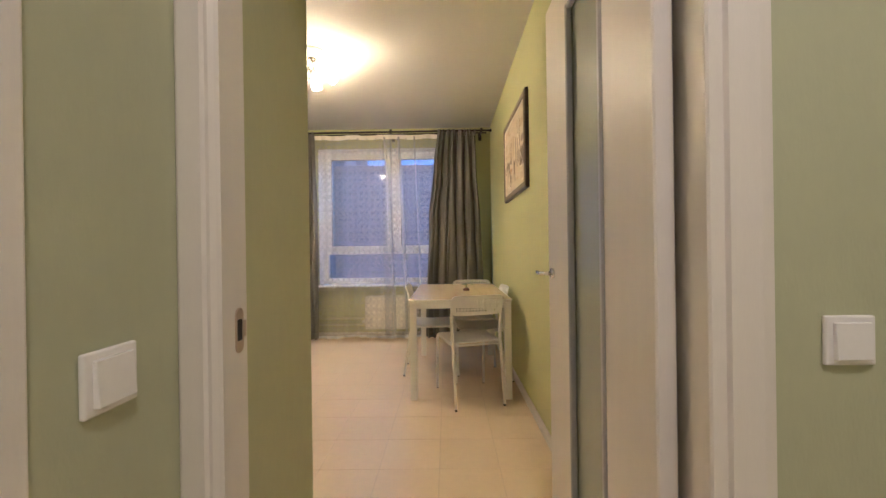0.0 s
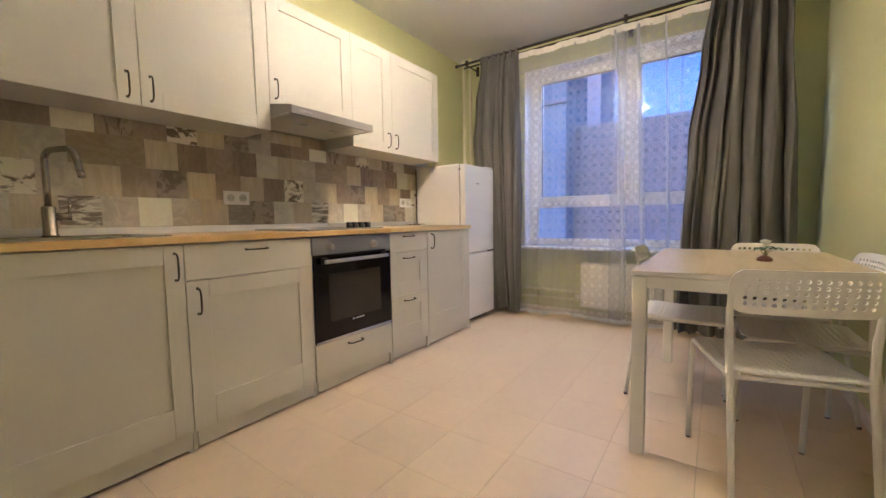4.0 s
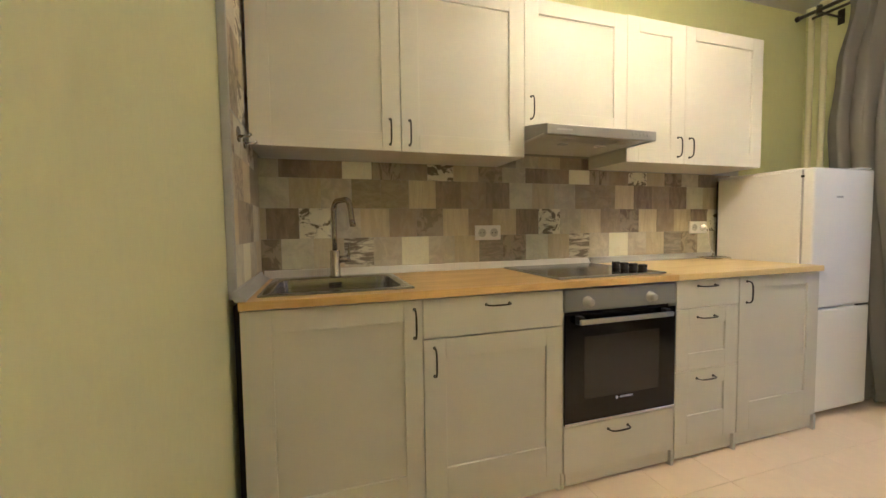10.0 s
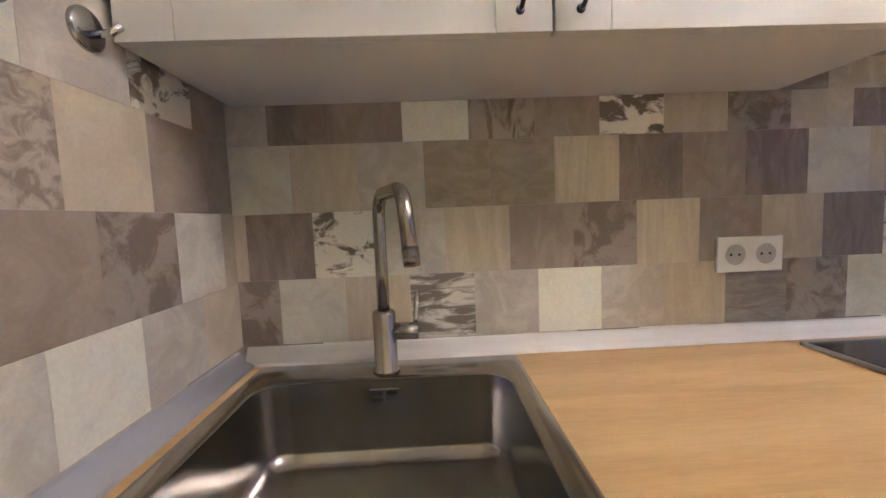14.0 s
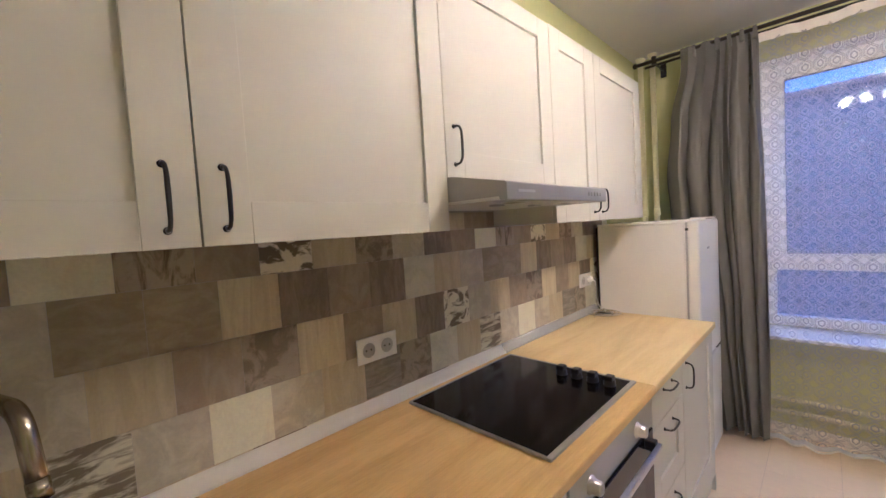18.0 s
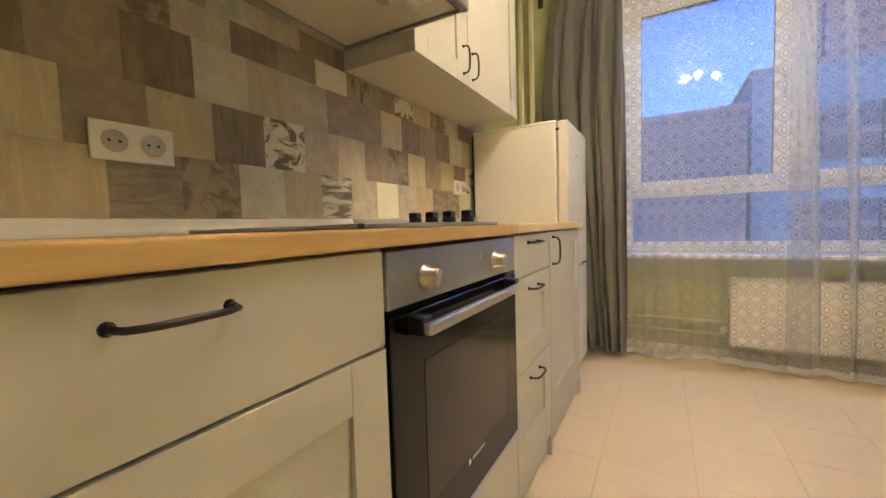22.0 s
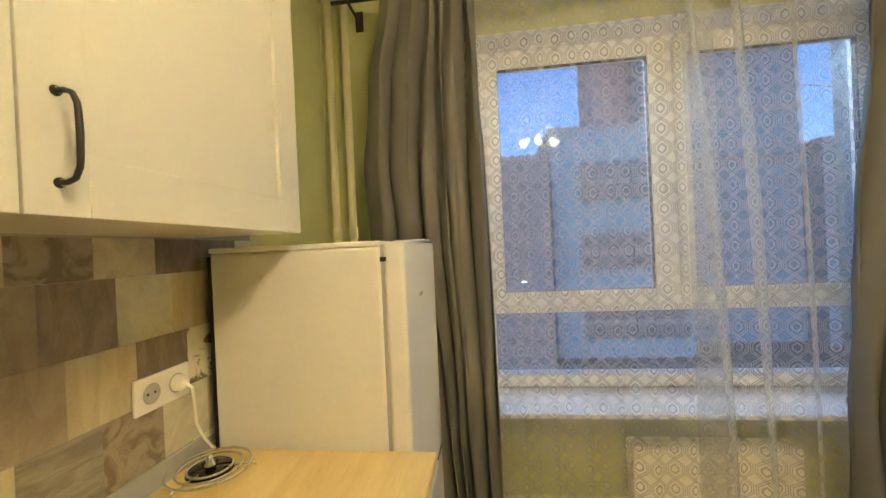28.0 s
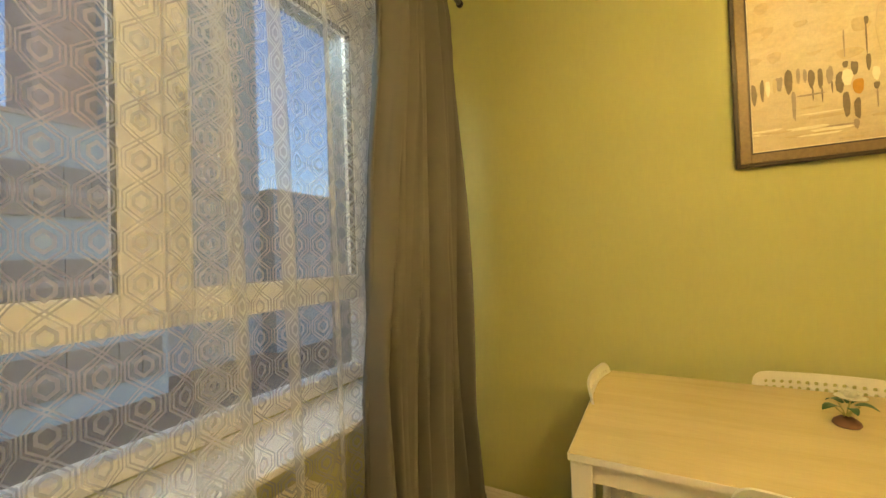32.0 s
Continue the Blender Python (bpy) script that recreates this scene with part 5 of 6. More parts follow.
# painting
pic = thing("framed_painting", (2.92, 1.86, 1.52), "framed street painting in warm brown tones on the wall", "painting")
PX, PY0, PY1, PZ0, PZ1 = 2.910, 1.380, 2.345, 1.522, 2.20


def bars(w0, w1, x0, x1, material, name, label=""):
    bm = bmesh.new()
    a0, a1, b0, b1 = PY0 + w0, PY1 - w0, PZ0 + w0, PZ1 - w0
    w = w1 - w0
    add_box(bm, (x0, a0, b0), (x1, a0 + w, b1), 0.002)
    add_box(bm, (x0, a1 - w, b0), (x1, a1, b1), 0.002)
    add_box(bm, (x0 + 0.0004, a0 + w, b0), (x1, a1 - w, b0 + w), 0.002)
    add_box(bm, (x0 + 0.0004, a0 + w, b1 - w), (x1, a1 - w, b1), 0.002)
    return part(name, bm, material, pic, label)


bars(0.0, 0.014, PX + 0.002, X_EAST, PIC_DARK, "outer_edge")
bars(0.012, 0.044, PX - 0.004, X_EAST - 0.004, PIC_FRAME, "frame_moulding", "worn bronze moulding")
bars(0.042, 0.050, PX, X_EAST - 0.006, PIC_DARK, "inner_edge")
bars(0.049, 0.054, PX + 0.002, X_EAST - 0.006, INK_PALE, "slip")
canvas = part("canvas", box((PX + 0.008, PY0 + 0.05, PZ0 + 0.05), (X_EAST - 0.008, PY1 - 0.05, PZ1 - 0.05)), CANVAS, pic, "canvas painted in loose strokes")


def stroke(y, z, w, h, material, lift=0.001, lean=0.0, taper=0.55):
    """A flat dab of paint with an uneven outline."""
    rnd = random.Random(int(y * 7000 + z * 3000))
    ring_ = []
    for k in range(12):
        a = 2 * math.pi * k / 12
        r = 0.85 + 0.3 * rnd.random()
        sz = math.sin(a)
        ring_.append((y + lean * sz + w / 2 * math.copysign(abs(math.cos(a)) ** 0.6, math.cos(a)) * r * (1 - (1 - taper) * max(0, -sz)), z + h / 2 * math.copysign(abs(sz) ** 0.7, sz) * r))
    lo = PX + 0.0078 - lift
    part("paint_stroke", loops([[(PX + 0.0082, a, b) for a, b in ring_], [(lo, a, b) for a, b in ring_]], True, False), material, canvas)


rnd = random.Random(4)
for i in range(34):  # soft foliage and mist behind
    stroke(1.98 + 0.30 * rnd.random(), 1.86 + 0.26 * rnd.random(), 0.03 + 0.04 * rnd.random(), 0.02 + 0.03 * rnd.random(), rnd.choice((INK_MIST, INK_MIST, INK_SAND)), 0.0004 + 0.00002 * i)
for i in range(26):  # wet ground
    stroke(1.46 + 0.80 * rnd.random(), 1.585 + 0.15 * rnd.random(), 0.05 + 0.08 * rnd.random(), 0.004 + 0.008 * rnd.random(), rnd.choice((INK_MIST, INK_SAND, INK_PALE)), 0.0004 + 0.00002 * i)
CROWD = ((2.283, 1.784, 0.017, 0.08), (2.259, 1.796, 0.013, 0.08), (2.184, 1.81, 0.024, 0.09), (2.172, 1.723, 0.012, 0.11), (2.122, 1.808, 0.018, 0.06), (2.099, 1.802, 0.015, 0.068), (2.074, 1.809, 0.017, 0.06), (2.12, 1.753, 0.004, 0.047), (2.096, 1.747, 0.004, 0.054), (2.07, 1.768, 0.004, 0.04))
for i, (y, z, w, h) in enumerate(CROWD):
    stroke(y, z, w, h, INK_GREY if i in (3, 6) else INK, 0.0013)
for y, z, w, h, mt in ((2.242, 1.799, 0.014, 0.06, INK_PALE), (2.157, 1.824, 0.01, 0.055, INK_GREY), (2.139, 1.823, 0.01, 0.047, INK_GREY), (2.21, 1.81, 0.02, 0.05, INK_GREY), (2.222, 1.805, 0.012, 0.05, INK_SAND),
                       (2.051, 1.777, 0.022, 0.073, INK), (2.036, 1.70, 0.017, 0.098, INK), (2.01, 1.681, 0.017, 0.072, INK), (2.013, 1.82, 0.018, 0.046, INK), (2.034, 1.836, 0.014, 0.023, INK), (2.031, 1.792, 0.030, 0.055, INK_PALE), (2.006, 1.755, 0.030, 0.049, INK_OCHRE)):
    stroke(y, z, w, h, mt, 0.0015 if mt in (INK, INK_GREY) else 0.0019)
for y, z, w, h, mt in ((1.978, 1.83, 0.012, 0.058, INK), (1.98, 1.92, 0.004, 0.13, INK), (1.978, 1.971, 0.012, 0.026, INK), (2.035, 1.906, 0.004, 0.106, INK_GREY), (1.961, 1.787, 0.018, 0.048, INK_PALE), (1.962, 1.748, 0.014, 0.026, INK), (1.961, 1.703, 0.004, 0.058, INK_GREY),
                       (2.126, 1.754, 0.076, 0.006, INK_GREY), (2.052, 1.633, 0.077, 0.006, INK_GREY), (2.226, 1.636, 0.086, 0.008, INK_SAND), (2.014, 1.629, 0.014, 0.033, INK_GREY), (1.94, 1.94, 0.03, 0.16, INK_MIST)):
    stroke(y, z, w, h, mt, 0.0014)
# the dark shop fronts, beams and awnings of the other half
for i in range(9):
    stroke(1.47 + i * 0.018, 1.77 + 0.006 * (i % 3), 0.013, 0.12 + 0.02 * (i % 2), INK if i % 3 else INK_GREY, 0.0012, 0.0, 0.9)
for y, z, w, h, mt, lean in ((1.60, 1.80, 0.014, 0.15, INK, 0.0), (1.67, 1.80, 0.02, 0.10, INK_GREY, 0.0), (1.72, 1.79, 0.012, 0.12, INK, 0.0), (1.78, 1.86, 0.006, 0.22, INK, 0.0), (1.62, 1.97, 0.008, 0.20, INK, 0.0), (1.70, 1.95, 0.006, 0.22, INK_GREY, 0.0), (1.63, 1.87, 0.02, 0.22, INK_PALE, 0.09),
                             (1.52, 1.90, 0.10, 0.05, INK_GREY, 0.0), (1.54, 2.02, 0.14, 0.06, INK_SAND, 0.0), (1.84, 1.75, 0.03, 0.10, INK, 0.0), (1.87, 1.77, 0.022, 0.09, INK_GREY, 0.0), (1.83, 1.68, 0.006, 0.08, INK, 0.0), (1.87, 1.69, 0.006, 0.07, INK, 0.0), (1.88, 1.93, 0.05, 0.16, INK_SAND, 0.0)):
    stroke(y, z, w, h, mt, 0.0015, lean, 0.85)

# ---- ceiling lamp ----
lamp = thing("ceiling_lamp", (1.349, 1.741, 2.53), "chrome ceiling lamp with arms and lit glass shades", "lamp")
C = Vector((1.349, 1.741, CEIL))
part("canopy", lathe([(0.098, 0), (0.100, -0.008), (0.092, -0.020), (0.060, -0.030), (0.030, -0.034), (0, -0.034)], C, seg=32), WHITE_METAL, lamp)
part("hub", lathe([(0.026, -0.033), (0.034, -0.045), (0.034, -0.062), (0.022, -0.074), (0.008, -0.080), (0, -0.082)], C, seg=20), CHROME, lamp)


def lamp_arm(azimuth, droop, lit):
    """An arm that runs out and down from the hub to a socket and a glass shade."""
    a, e = radians(azimuth), radians(droop)
    d = Vector((math.sin(a) * math.cos(e), math.cos(a) * math.cos(e), -math.sin(e)))
    p0 = C + Vector((0, 0, -0.055))
    arm = part("arm", tube([p0, p0 + d * 0.05, p0 + d * 0.105], 0.006, 8), CHROME, lamp)
    p2 = p0 + d * 0.098
    part("socket", lathe([(0, 0), (0.013, 0.001), (0.016, 0.006), (0.016, 0.046), (0.019, 0.050), (0, 0.051)], p2, d, 16), WHITE_PLASTIC if lit else CHROME, arm)
    sh = part("shade", lathe([(0.018, 0.046), (0.027, 0.056), (0.034, 0.078), (0.038, 0.108), (0.040, 0.140), (0.038, 0.140), (0.036, 0.108), (0.032, 0.080), (0.024, 0.060), (0.014, 0.052)], p2, d, 20), GLOW_SHADE if lit else CLEAR_SHADE, arm, "lit frosted glass shade" if lit else "unlit clear glass shade")
    part("bulb", lathe([(0.012, 0.050), (0.020, 0.066), (0.026, 0.092), (0.025, 0.112), (0.016, 0.126), (0, 0.131)] if lit else [(0.011, 0.050), (0.012, 0.060), (0.016, 0.074), (0.013, 0.090), (0, 0.096)], p2, d, 14), GLOW if lit else GREY_TRIM, sh)


lamp_arm(-85, 38, True)
lamp_arm(85, 44, True)
lamp_arm(-8, 40, True)
lamp_arm(178, 52, False)
hall = thing("hall_lamp", (2.75, -1.75, CEIL - 0.06), "round white ceiling lamp in the hall", "lamp")
part("lamp_base", lathe([(0.14, 0), (0.14, -0.02), (0, -0.02)], (2.75, -1.75, CEIL)), WHITE_METAL, hall)
part("diffuser", lathe([(0.135, -0.02), (0.125, -0.045), (0.08, -0.062), (0, -0.068)], (2.75, -1.75, CEIL)), HALL_GLOW, hall, "lit opal diffuser")


# ---- sockets and switches ----
def face_frame(at, normal):
    """Right, up and outward for a plate on a wall."""
    o = Vector(normal)
    up = Vector((0, 0, 1))
    return Vector(at), up.cross(o), up, o


def put_box(f, u0, u1, v0, v1, d0, d1, bevel=0.0, seg=1):
    at, r, up, o = f
    bm = box((u0, v0, d0), (u1, v1, d1), bevel, seg)
    for v in bm.verts:
        v.co = at + r * v.co.x + up * v.co.y + o * v.co.z
    return bm


def wall_socket(at, normal, count, label):
    f = face_frame(at, normal)
    w = 0.0725 * count + 0.008
    s = thing("wall_socket", at, label, "socket")
    part("plate", put_box(f, -w / 2, w / 2, -0.0405, 0.0405, 0.0, 0.009, 0.003, 2), SWITCH_WHITE, s)
    for i in range(count):
        u = (i - (count - 1) / 2) * 0.071
        c0 = f[0] + f[1] * u
        cup = part("socket_cup", lathe([(0.0235, 0.0102), (0.0225, 0.0105), (0.0205, 0.0098), (0.0195, 0.0092), (0, 0.0092)], c0, f[3], 26), SOCKET_GREY, s)
        for k in (-1, 1):
            part("pin_hole", lathe([(0.003, 0.0094), (0.003, 0.0098), (0, 0.0098)], c0 + f[1] * 0.0095 * k, f[3], 8), BLACK, cup)
    return s


def rocker(at, normal, label, keys=1, size=0.041, deep=0.0, tip=0.004):
    f = face_frame(at, normal)
    s = thing("light_switch", at, label, "switch", "light switches")
    part("plate", put_box(f, -size, size, -size, size, 0.0, 0.0095 + deep, 0.004, 3), SWITCH_WHITE, s)
    w = 0.060 / keys
    for i in range(keys):
        u = -0.030 + i * w
        bm = put_box(f, u + 0.0006, u + w - 0.0006, -0.030, 0.030, 0.009 + deep, 0.0145 + deep, 0.0015, 2)
        for v in bm.verts:
            if (v.co - f[0]).dot(f[3]) > 0.012 + deep:
                v.co += f[3] * tip * max(0.0, -(v.co - f[0]).dot(f[2]) / 0.03)
        part("rocker", bm, SWITCH_WHITE, s)
    return s


wall_socket((0.0, 1.138, 1.096), (1, 0, 0), 2, "white double socket on the patterned splashback")
wall_socket((0.0, 2.675, 1.106), (1, 0, 0), 2, "white double socket with a plugged cable by the fridge")
rocker((1.925, -0.745, 0.948), (1, 0, 0), "white single light switch on the hall side wall")
rocker((3.030, Y_DOOR, 0.952), (0, -1, 0), "white single light switch beside the door casing")
rocker((1.612, Y_NICHE, 0.862), (0, 1, 0), "white light switch on the niche wall", deep=0.012, tip=0.016)

# plug and cable
cord = thing("power_cable", (0.03, 2.70, 0.9015), "white power cable hanging from the socket to the worktop", "cable")
part("plug", lathe([(0.0195, 0.010), (0.0195, 0.022), (0.012, 0.034), (0.006, 0.038), (0, 0.038)], (0.0, 2.7105, 1.106), (1, 0, 0), 18), WHITE_PLASTIC, cord)
part("cable", tube([(0.036, 2.7105, 1.104), (0.052, 2.709, 1.095), (0.054, 2.712, 1.05), (0.045, 2.725, 1.0), (0.048, 2.745, 0.9535), (0.052, 2.765, 0.9235), (0.04, 2.79, 0.9065)], 0.0035, 8), WHITE_PLASTIC, cord)

# wire trivet
tri = thing("wire_trivet", (0.105, 2.69, 0.9005), "coiled chrome wire trivet with a dark disc on the worktop", "trivet")
for r in (0.090, 0.070, 0.048):
    part("wire_ring", tube(arc((0.105, 2.69, 0.9125), (r, 0, 0), (0, r, 0), 0, 360, 36), 0.003, 6), CHROME, tri)
for k in range(3):
    a = radians(120 * k + 20)
    part("wire_foot", tube([(0.105 + 0.03 * math.cos(a), 2.69 + 0.03 * math.sin(a), 0.9095), (0.105 + 0.095 * math.cos(a), 2.69 + 0.095 * math.sin(a), 0.9095), (0.105 + 0.1 * math.cos(a), 2.69 + 0.1 * math.sin(a), 0.9025)], 0.0028, 6), CHROME, tri)
part("centre_disc", lathe([(0, 0.0035), (0.050, 0.0035), (0.052, 0.0055), (0.050, 0.008), (0, 0.008)], (0.105, 2.69, 0.8995), seg=28), BLACK_GLASS, tri, "dark glossy centre disc")
part("centre_post", lathe([(0, 0.012), (0.013, 0.012), (0.013, 0.02), (0.006, 0.03), (0.006, 0.04), (0, 0.041)], (0.105, 2.69, 0.8995), seg=12), CHROME, tri)

# hooks on the niche wall panel
for x in (0.450, 0.332):
    hk = thing("wall_hook", (x, -0.012, 1.462), "round steel adhesive hook on the side panel", "hook", "adhesive hooks")
    part("disc", lathe([(0, 0.006), (0.024, 0.006), (0.027, 0.004), (0.027, 0)], (x, -0.011, 1.462), (0, 1, 0), 24), STEEL_X, hk)
    part("peg", tube([(x, -0.006, 1.455), (x, 0.022, 1.457), (x - 0.002, 0.034, 1.466)], 0.005, 10), CHROME, hk)

# ---- outside ----
def facade(name, rgb):
    return surface(name, rgb, 0.8, vary=0.10, scale=0.3, grain=0.05, grain_scale=3, bump=0)


OUT_FRAME = surface("far_roof_edge", (0.17, 0.24, 0.29), 0.6, bump=0)
GROUND_Z = -17.0
solo("ground", box((-2000, 5, GROUND_Z - 0.5), (2000, 3000, GROUND_Z)), surface("dusky_ground", (0.10, 0.10, 0.11), 0.9, scale=0.05, bump=0), "dim open ground between the blocks", "ground", "structure")


def block(x0, x1, y0, depth, top, rgb, name, label, cols, z0, dz, size, roof=0.5):
    """An apartment block whose long side faces the window; its windows sit in shallow recesses."""
    wallm = facade(name + "_facade", rgb)
    glass = surface(name + "_glass", tuple(c * 0.8 for c in rgb), 0.6, vary=0.1, scale=0.4, bump=0)
    root = thing("apartment_building", ((x0 + x1) / 2, y0, GROUND_Z), label, "building", "far apartment blocks")
    part("wall", box((x0, y0, GROUND_Z), (x1, y0 + depth, top)), wallm, root)
    part("roof", box((x0 - 0.2, y0 - 0.2, top), (x1 + 0.2, y0 + depth + 0.2, top + roof)), OUT_FRAME, root)
    if not cols:
        return root
    w, h = size
    wm = to_mesh("window", box((-w / 2, -0.05, -h / 2), (w / 2, 0.1, h / 2)), glass)
    sm = to_mesh("sill", box((-w / 2 - 0.12, -0.2, -h / 2 - 0.12), (w / 2 + 0.12, 0.0, -h / 2)), wallm)
    for i in range(cols):
        z = z0
        while z < top - 1.2:
            wd = piece("window", wm, root, (x0 + (x1 - x0) * (i + 0.5) / cols, y0, z))
            s = new("sill", sm)
            s.parent = wd
            z += dz
    return root


rosy = block(-15.3, 9.2, 56.0, 14, 13.0, (0.125, 0.185, 0.24), "rosy_grey", "rosy grey apartment block across the yard at dusk", 16, -14.5, 3.0, (0.8, 1.0))
solo("roof_antenna", tube([(-1.6, 57.0, 13.5), (-1.6, 57.0, 20.0), (-1.6, 57.0, 25.0)], 0.05, 6), OUT_FRAME, "thin mast on the flat roof of the rosy block", "mast")
strip = block(-46, -14.2, 52.0, 10, 23, (0.14, 0.30, 0.43), "pale_blue", "tall pale blue-grey apartment tower at dusk", 0, 0, 0, (1, 1))
part("ledge", box((-46.2, 51.5, 16.0), (-14.0, 52.1, 16.4)), OUT_FRAME, strip)
# distance haze is put into this tower's lighter, bluer facade colour
block(-58, -18.9, 90.0, 14, 62, (0.32, 0.44, 0.56), "haze_tinted", "far apartment tower with haze painted into its pale facade colour", 12, 5.0, 3.1, (1.3, 1.4))
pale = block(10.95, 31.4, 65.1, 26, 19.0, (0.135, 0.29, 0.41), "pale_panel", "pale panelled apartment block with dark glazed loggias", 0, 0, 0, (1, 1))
LOGGIA = surface("brown_loggia_glass", (0.065, 0.12, 0.17), 0.35, vary=0.25, scale=0.5, bump=0)
for z0, z1 in ((7.6, 13.7), (-3.1, 2.5), (-13.9, -8.6)):
    for k in range(6):
        lg = part("loggia", box((15.1 + k * 2.6, 64.7, z0), (17.5 + k * 2.6, 65.2, z1)), LOGGIA, pale)
        part("loggia_rail", box((15.1 + k * 2.6, 64.6, (z0 + z1) / 2 - 0.5), (17.5 + k * 2.6, 64.72, (z0 + z1) / 2 + 0.3)), OUT_FRAME, lg)
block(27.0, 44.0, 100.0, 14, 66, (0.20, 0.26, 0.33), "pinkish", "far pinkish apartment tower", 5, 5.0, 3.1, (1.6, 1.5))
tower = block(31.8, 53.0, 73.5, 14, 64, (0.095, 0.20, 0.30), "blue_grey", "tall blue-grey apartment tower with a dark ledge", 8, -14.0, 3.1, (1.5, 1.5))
part("ledge", box((31.6, 73.2, 22.0), (53.3, 73.6, 22.9)), OUT_FRAME, tower)
part("ledge", box((31.6, 73.2, 13.8), (53.3, 73.6, 15.0)), LOGGIA, tower)
block(53.6, 100.0, 70.0, 12, 15.7, (0.10, 0.20, 0.30), "long_grey", "long grey apartment block beyond the yard", 14, -14.5, 3.0, (1.5, 1.4))
far_tower = block(104.0, 120.0, 70.0, 14, 40, (0.10, 0.20, 0.30), "side_tower", "blue-grey apartment tower at the yard's end", 6, -14.0, 3.1, (1.5, 1.5))
solo("overhead_cable", tube([(52.8 + 51.5 * k / 8, 72.9 - 2 * k / 8, 25.8 - 3.2 * math.sin(math.pi * k / 8)) for k in range(9)], 0.1, 6), OUT_FRAME, "thin dark cable strung between two towers", "cable")
solo("shop_sign", box((-9.7, 55.85, -4.75), (-8.2, 56.0, -4.0), 0.05, 2), RED_SIGN, "small glowing red sign on the rosy block", "sign")
solo("wall_light", box((4.9, 55.8, -3.85), (5.6, 56.0, -3.72), 0.03), COLD_GLOW, "small cold white light on the rosy block", "lamp")

# ---- pieces: splashback patches and floor tiles ----
PATCH = {
    "g": printed("patch_grey", (0.460, 0.419, 0.327), (0.621, 0.577, 0.455), 0.8, (1, 1, 1), 14),
    "l": printed("patch_light_grey", (0.644, 0.612, 0.485), (0.494, 0.464, 0.365), 0.7, (1, 1, 1), 12),
    "t": printed("patch_tan", (0.491, 0.419, 0.277), (0.590, 0.521, 0.356), 0.8, (1, 3, 0.6), 10),
    "w": printed("patch_light_wood", (0.634, 0.556, 0.376), (0.513, 0.430, 0.277), 0.8, (1, 5, 0.5), 9),
    "b": printed("patch_brown", (0.310, 0.249, 0.178), (0.391, 0.328, 0.237), 0.8, (1, 2, 1), 12),
    "d": printed("patch_dark", (0.207, 0.164, 0.124), (0.322, 0.261, 0.198), 0.8, (1, 3, 1), 9),
    "m": printed("patch_dark_marble", (0.345, 0.295, 0.218), (0.172, 0.136, 0.099), 0.9, (1, 1, 1), 16, (0.46, 0.58)),
    "o": printed("patch_olive", (0.310, 0.261, 0.169), (0.414, 0.351, 0.237), 0.8, (1, 1, 2), 13),
    "s": printed("patch_slate", (0.218, 0.193, 0.163), (0.356, 0.328, 0.267), 0.8, (1, 1, 5), 9),
    "f": printed("patch_scroll", (0.759, 0.713, 0.563), (0.161, 0.125, 0.089), 1.0, (1, 1, 1.6), 11, (0.50, 0.56)),
    "k": printed("patch_dark_streak", (0.414, 0.351, 0.257), (0.149, 0.113, 0.079), 1.0, (1, 3, 0.8), 10, (0.46, 0.6)),
    "p": printed("patch_brush", (0.667, 0.634, 0.504), (0.196, 0.164, 0.128), 1.0, (1, 0.9, 4), 9, (0.44, 0.56)),
    "W": printed("patch_white", (0.800, 0.781, 0.613), (0.690, 0.623, 0.464), 0.6, (1, 2, 1), 10, (0.5, 0.75)),
    "c": printed("patch_speckle", (0.483, 0.419, 0.306), (0.253, 0.204, 0.148), 0.9, (1, 1, 1), 38, (0.45, 0.6)),
}
P = 0.1445
ROWS_B = (  # bottom, top, first seam, patches of one repeat
    (0.919, 0.9375, 0.02, "dWgtwdWtb"), (0.9375, 1.0825, 0.077, "ltpgWgtsm"), (1.0825, 1.228, 0.0145, "dfgtbmwbt"), (1.228, 1.3735, -0.026, "ltgoowdbd"), (1.3735, 1.458, 0.075, "dbWkbftmg"),
    (1.458, 1.61, 0.0145, "gtbdgltbs"))
back = thing("splashback", (0.0, 1.4, 0.93), "printed patchwork splashback of worn grey and brown squares", "splashback", kind="structure")
part("backing_sheet", box((X_WEST + 0.0005, Y_NICHE + 0.006, 0.90), (-0.0012, 3.046, 1.61)), GREY_TRIM, back)
cache = {}


def patch_mesh(w, h, key, axis):
    k = (round(w, 4), round(h, 4), key, axis)
    if k not in cache:
        bm = box((-0.0012, -w / 2 + 0.0003, -h / 2 + 0.0003), (0.0, w / 2 - 0.0003, h / 2 - 0.0003)) if axis == "x" else box((-w / 2 + 0.0003, 0.0, -h / 2 + 0.0003), (w / 2 - 0.0003, 0.0012, h / 2 - 0.0003))
        cache[k] = to_mesh("patch", bm, PATCH[key])
    return cache[k]


for z0, z1, start, keys in ROWS_B:
    n = -1
    while True:
        y0, y1 = start + n * P, start + (n + 1) * P
        key = keys[n % 9]
        n += 1
        if y0 > 3.03:
            break
        if z0 > 1.45 and not (y1 > 1.19 and y0 < 1.81):
            continue
        y0, y1 = max(y0, -0.028), min(y1, 3.045)
        if y1 - y0 < 0.004:
            continue
        piece("patch", patch_mesh(y1 - y0, z1 - z0, key, "x"), back, (0.0, (y0 + y1) / 2, (z0 + z1) / 2))
side = thing("side_splashback", (0.3, -0.03, 0.93), "printed patchwork side panel on the niche wall", "splashback", kind="structure")
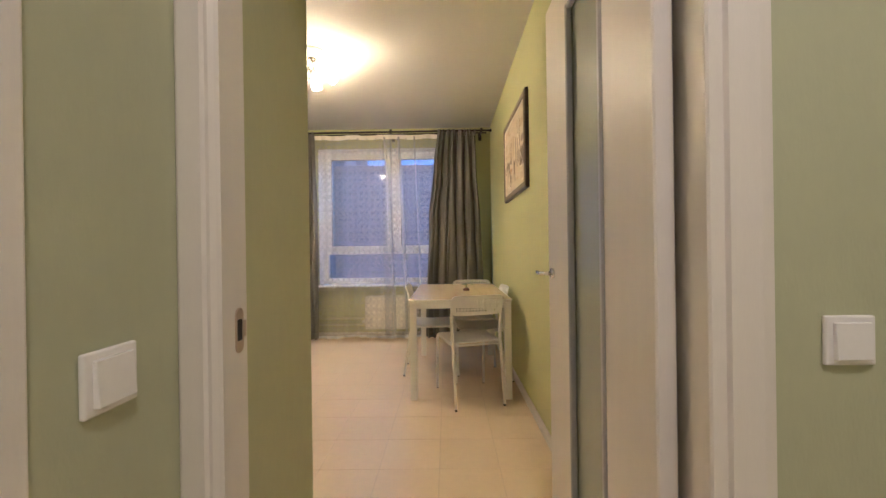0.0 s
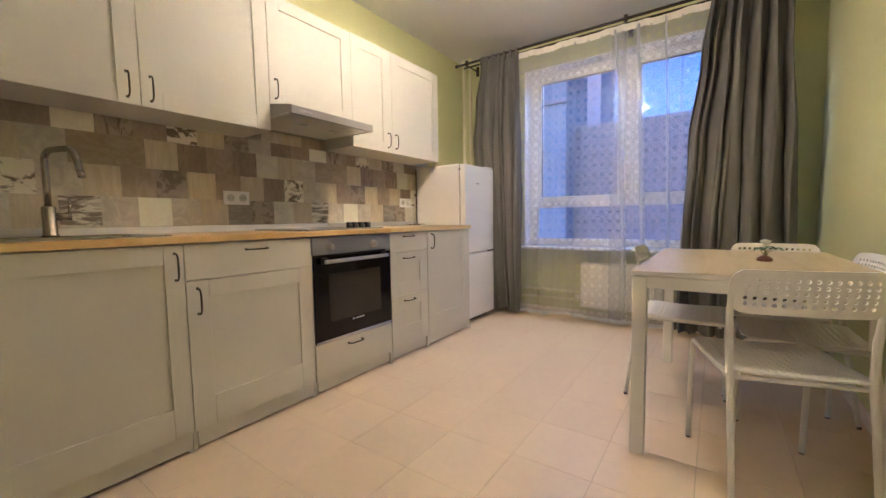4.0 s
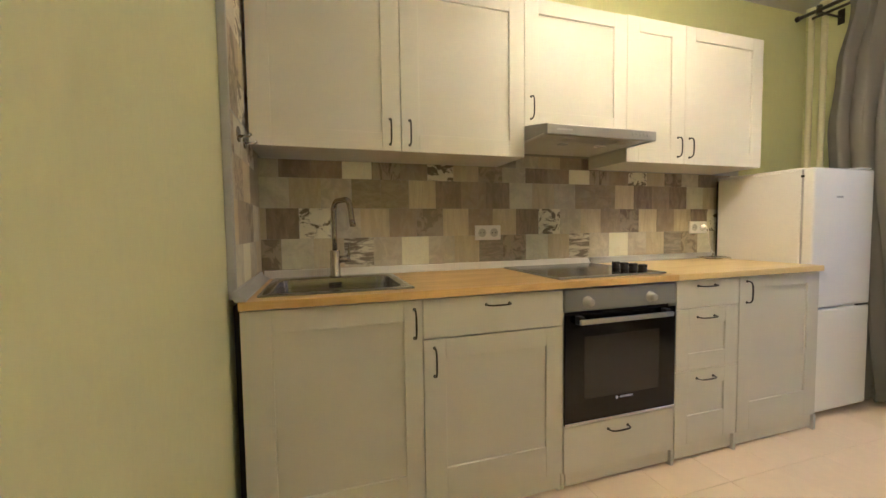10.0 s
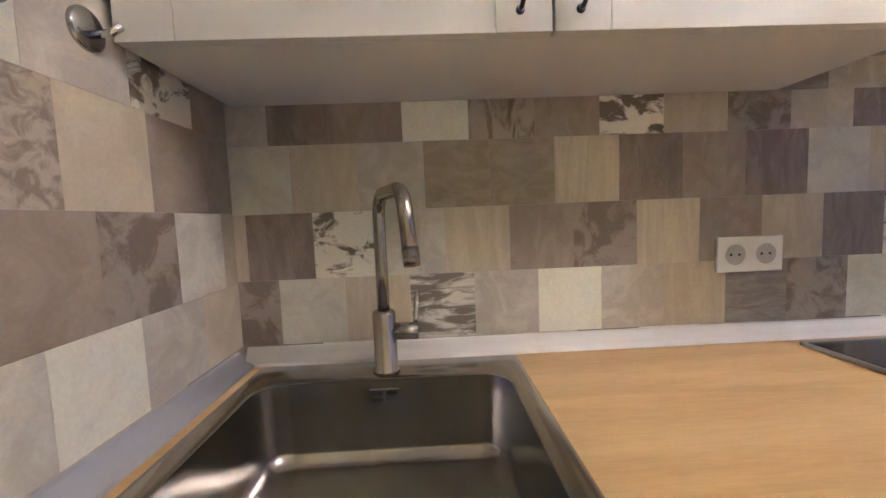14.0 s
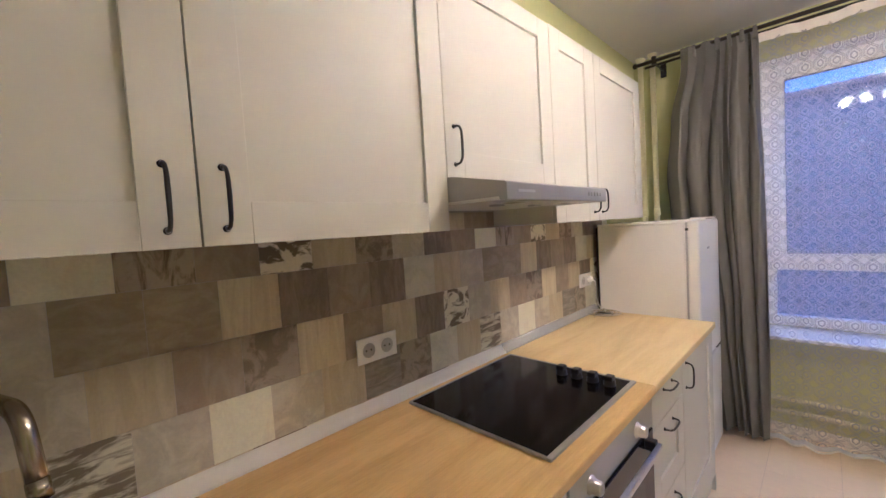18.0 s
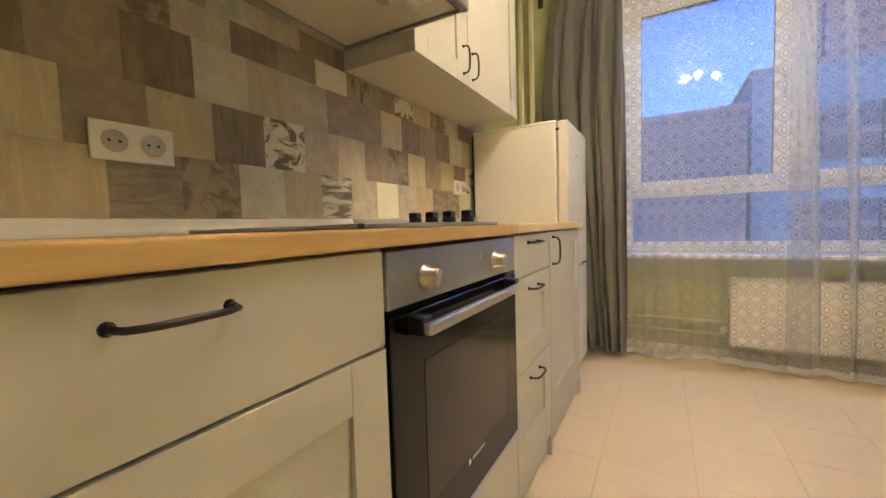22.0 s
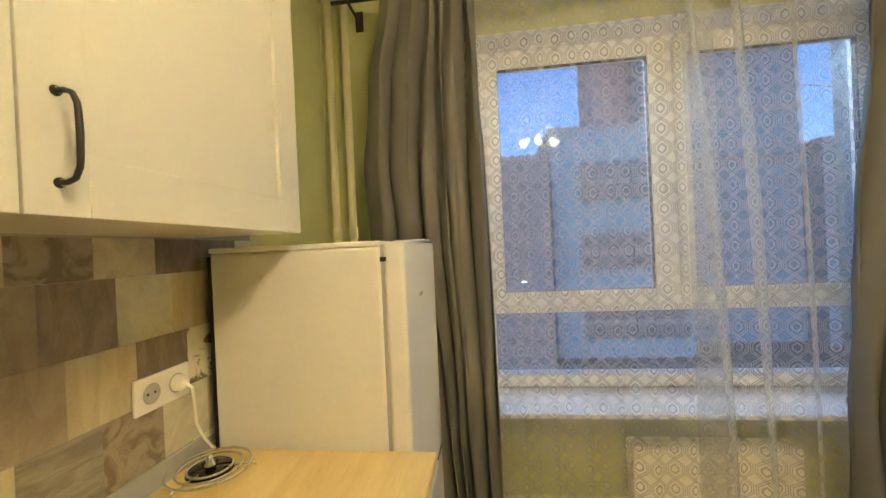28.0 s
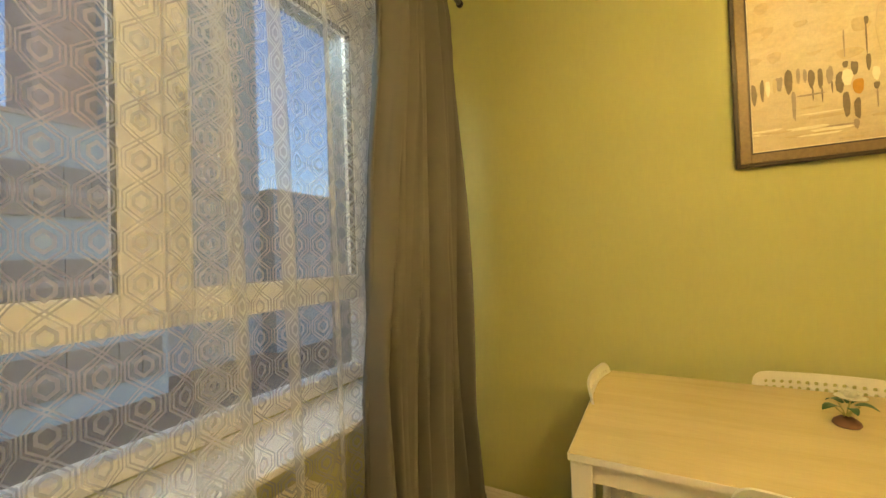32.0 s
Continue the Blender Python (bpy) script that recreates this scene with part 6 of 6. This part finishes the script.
part("backing_sheet", box((0.001, Y_NICHE + 0.0005, 0.90), (0.580, -0.0122, 2.24)), GREY_TRIM, side)
ROWS_S = ((0.919, 0.9375, (0.0, 0.2, 0.4, 0.578), "dtg"), (0.9375, 1.0775, (0.0, 0.134, 0.288, 0.431, 0.578), "wgWl"), (1.0775, 1.232, (0.0, 0.049, 0.193, 0.347, 0.501, 0.578), "tlmbw"), (1.232, 1.384, (0.0, 0.09, 0.239, 0.388, 0.538, 0.578), "bbwcg"),
          (1.384, 1.516, (0.0, 0.12, 0.266, 0.419, 0.522, 0.578), "bfglk"), (1.516, 1.661, (0.0, 0.14, 0.29, 0.43, 0.578), "gkfk"), (1.661, 1.806, (0.0, 0.1, 0.25, 0.39, 0.578), "lgtk"),
          (1.806, 1.951, (0.0, 0.14, 0.29, 0.43, 0.578), "tkfl"), (1.951, 2.096, (0.0, 0.1, 0.25, 0.39, 0.578), "glwb"), (2.096, 2.235, (0.0, 0.14, 0.29, 0.43, 0.578), "lgkf"))
for z0, z1, seams, keys in ROWS_S:
    for (x0, x1), key in zip(zip(seams, seams[1:]), keys):
        x0 = max(x0, 0.001)
        piece("patch", patch_mesh(x1 - x0, z1 - z0, key, "y"), side, ((x0 + x1) / 2, -0.0122, (z0 + z1) / 2))
solo("panel_joint", box((0.001, -0.0112, 1.514), (0.578, -0.0095, 1.5175)), GREY_TRIM, "thin grey joint strip between two wall panels", "joint strip")

# floor tiles
T = 0.306
bm = bmesh.new()
h = T / 2 - 0.0007
vs = [[bm.verts.new((sx * q, sy * q, z)) for sx, sy in ((-1, -1), (1, -1), (1, 1), (-1, 1))] for q, z in ((h, -0.008), (h, -0.0010), (h - 0.0008, 0.0))]
for a, b in zip(vs, vs[1:]):
    for i in range(4):
        bm.faces.new((a[i], a[(i + 1) % 4], b[(i + 1) % 4], b[i]))
bm.faces.new(vs[-1])
tile_mesh = to_mesh("tile", bm, TILE)
for i in range(-7, 8):
    for j in range(-12, 10):
        x, y = 2.013 + (i + 0.5) * T, 0.709 + (j + 0.5) * T
        if x - T / 2 > 2.95 and y > -0.5 or x > 3.98:
            continue
        if y > 3.75 or (x < 1.9 and y + T / 2 < -0.04) or y < -2.72:
            continue
        piece("tile", tile_mesh, FLOOR, (x, y, 0.0))
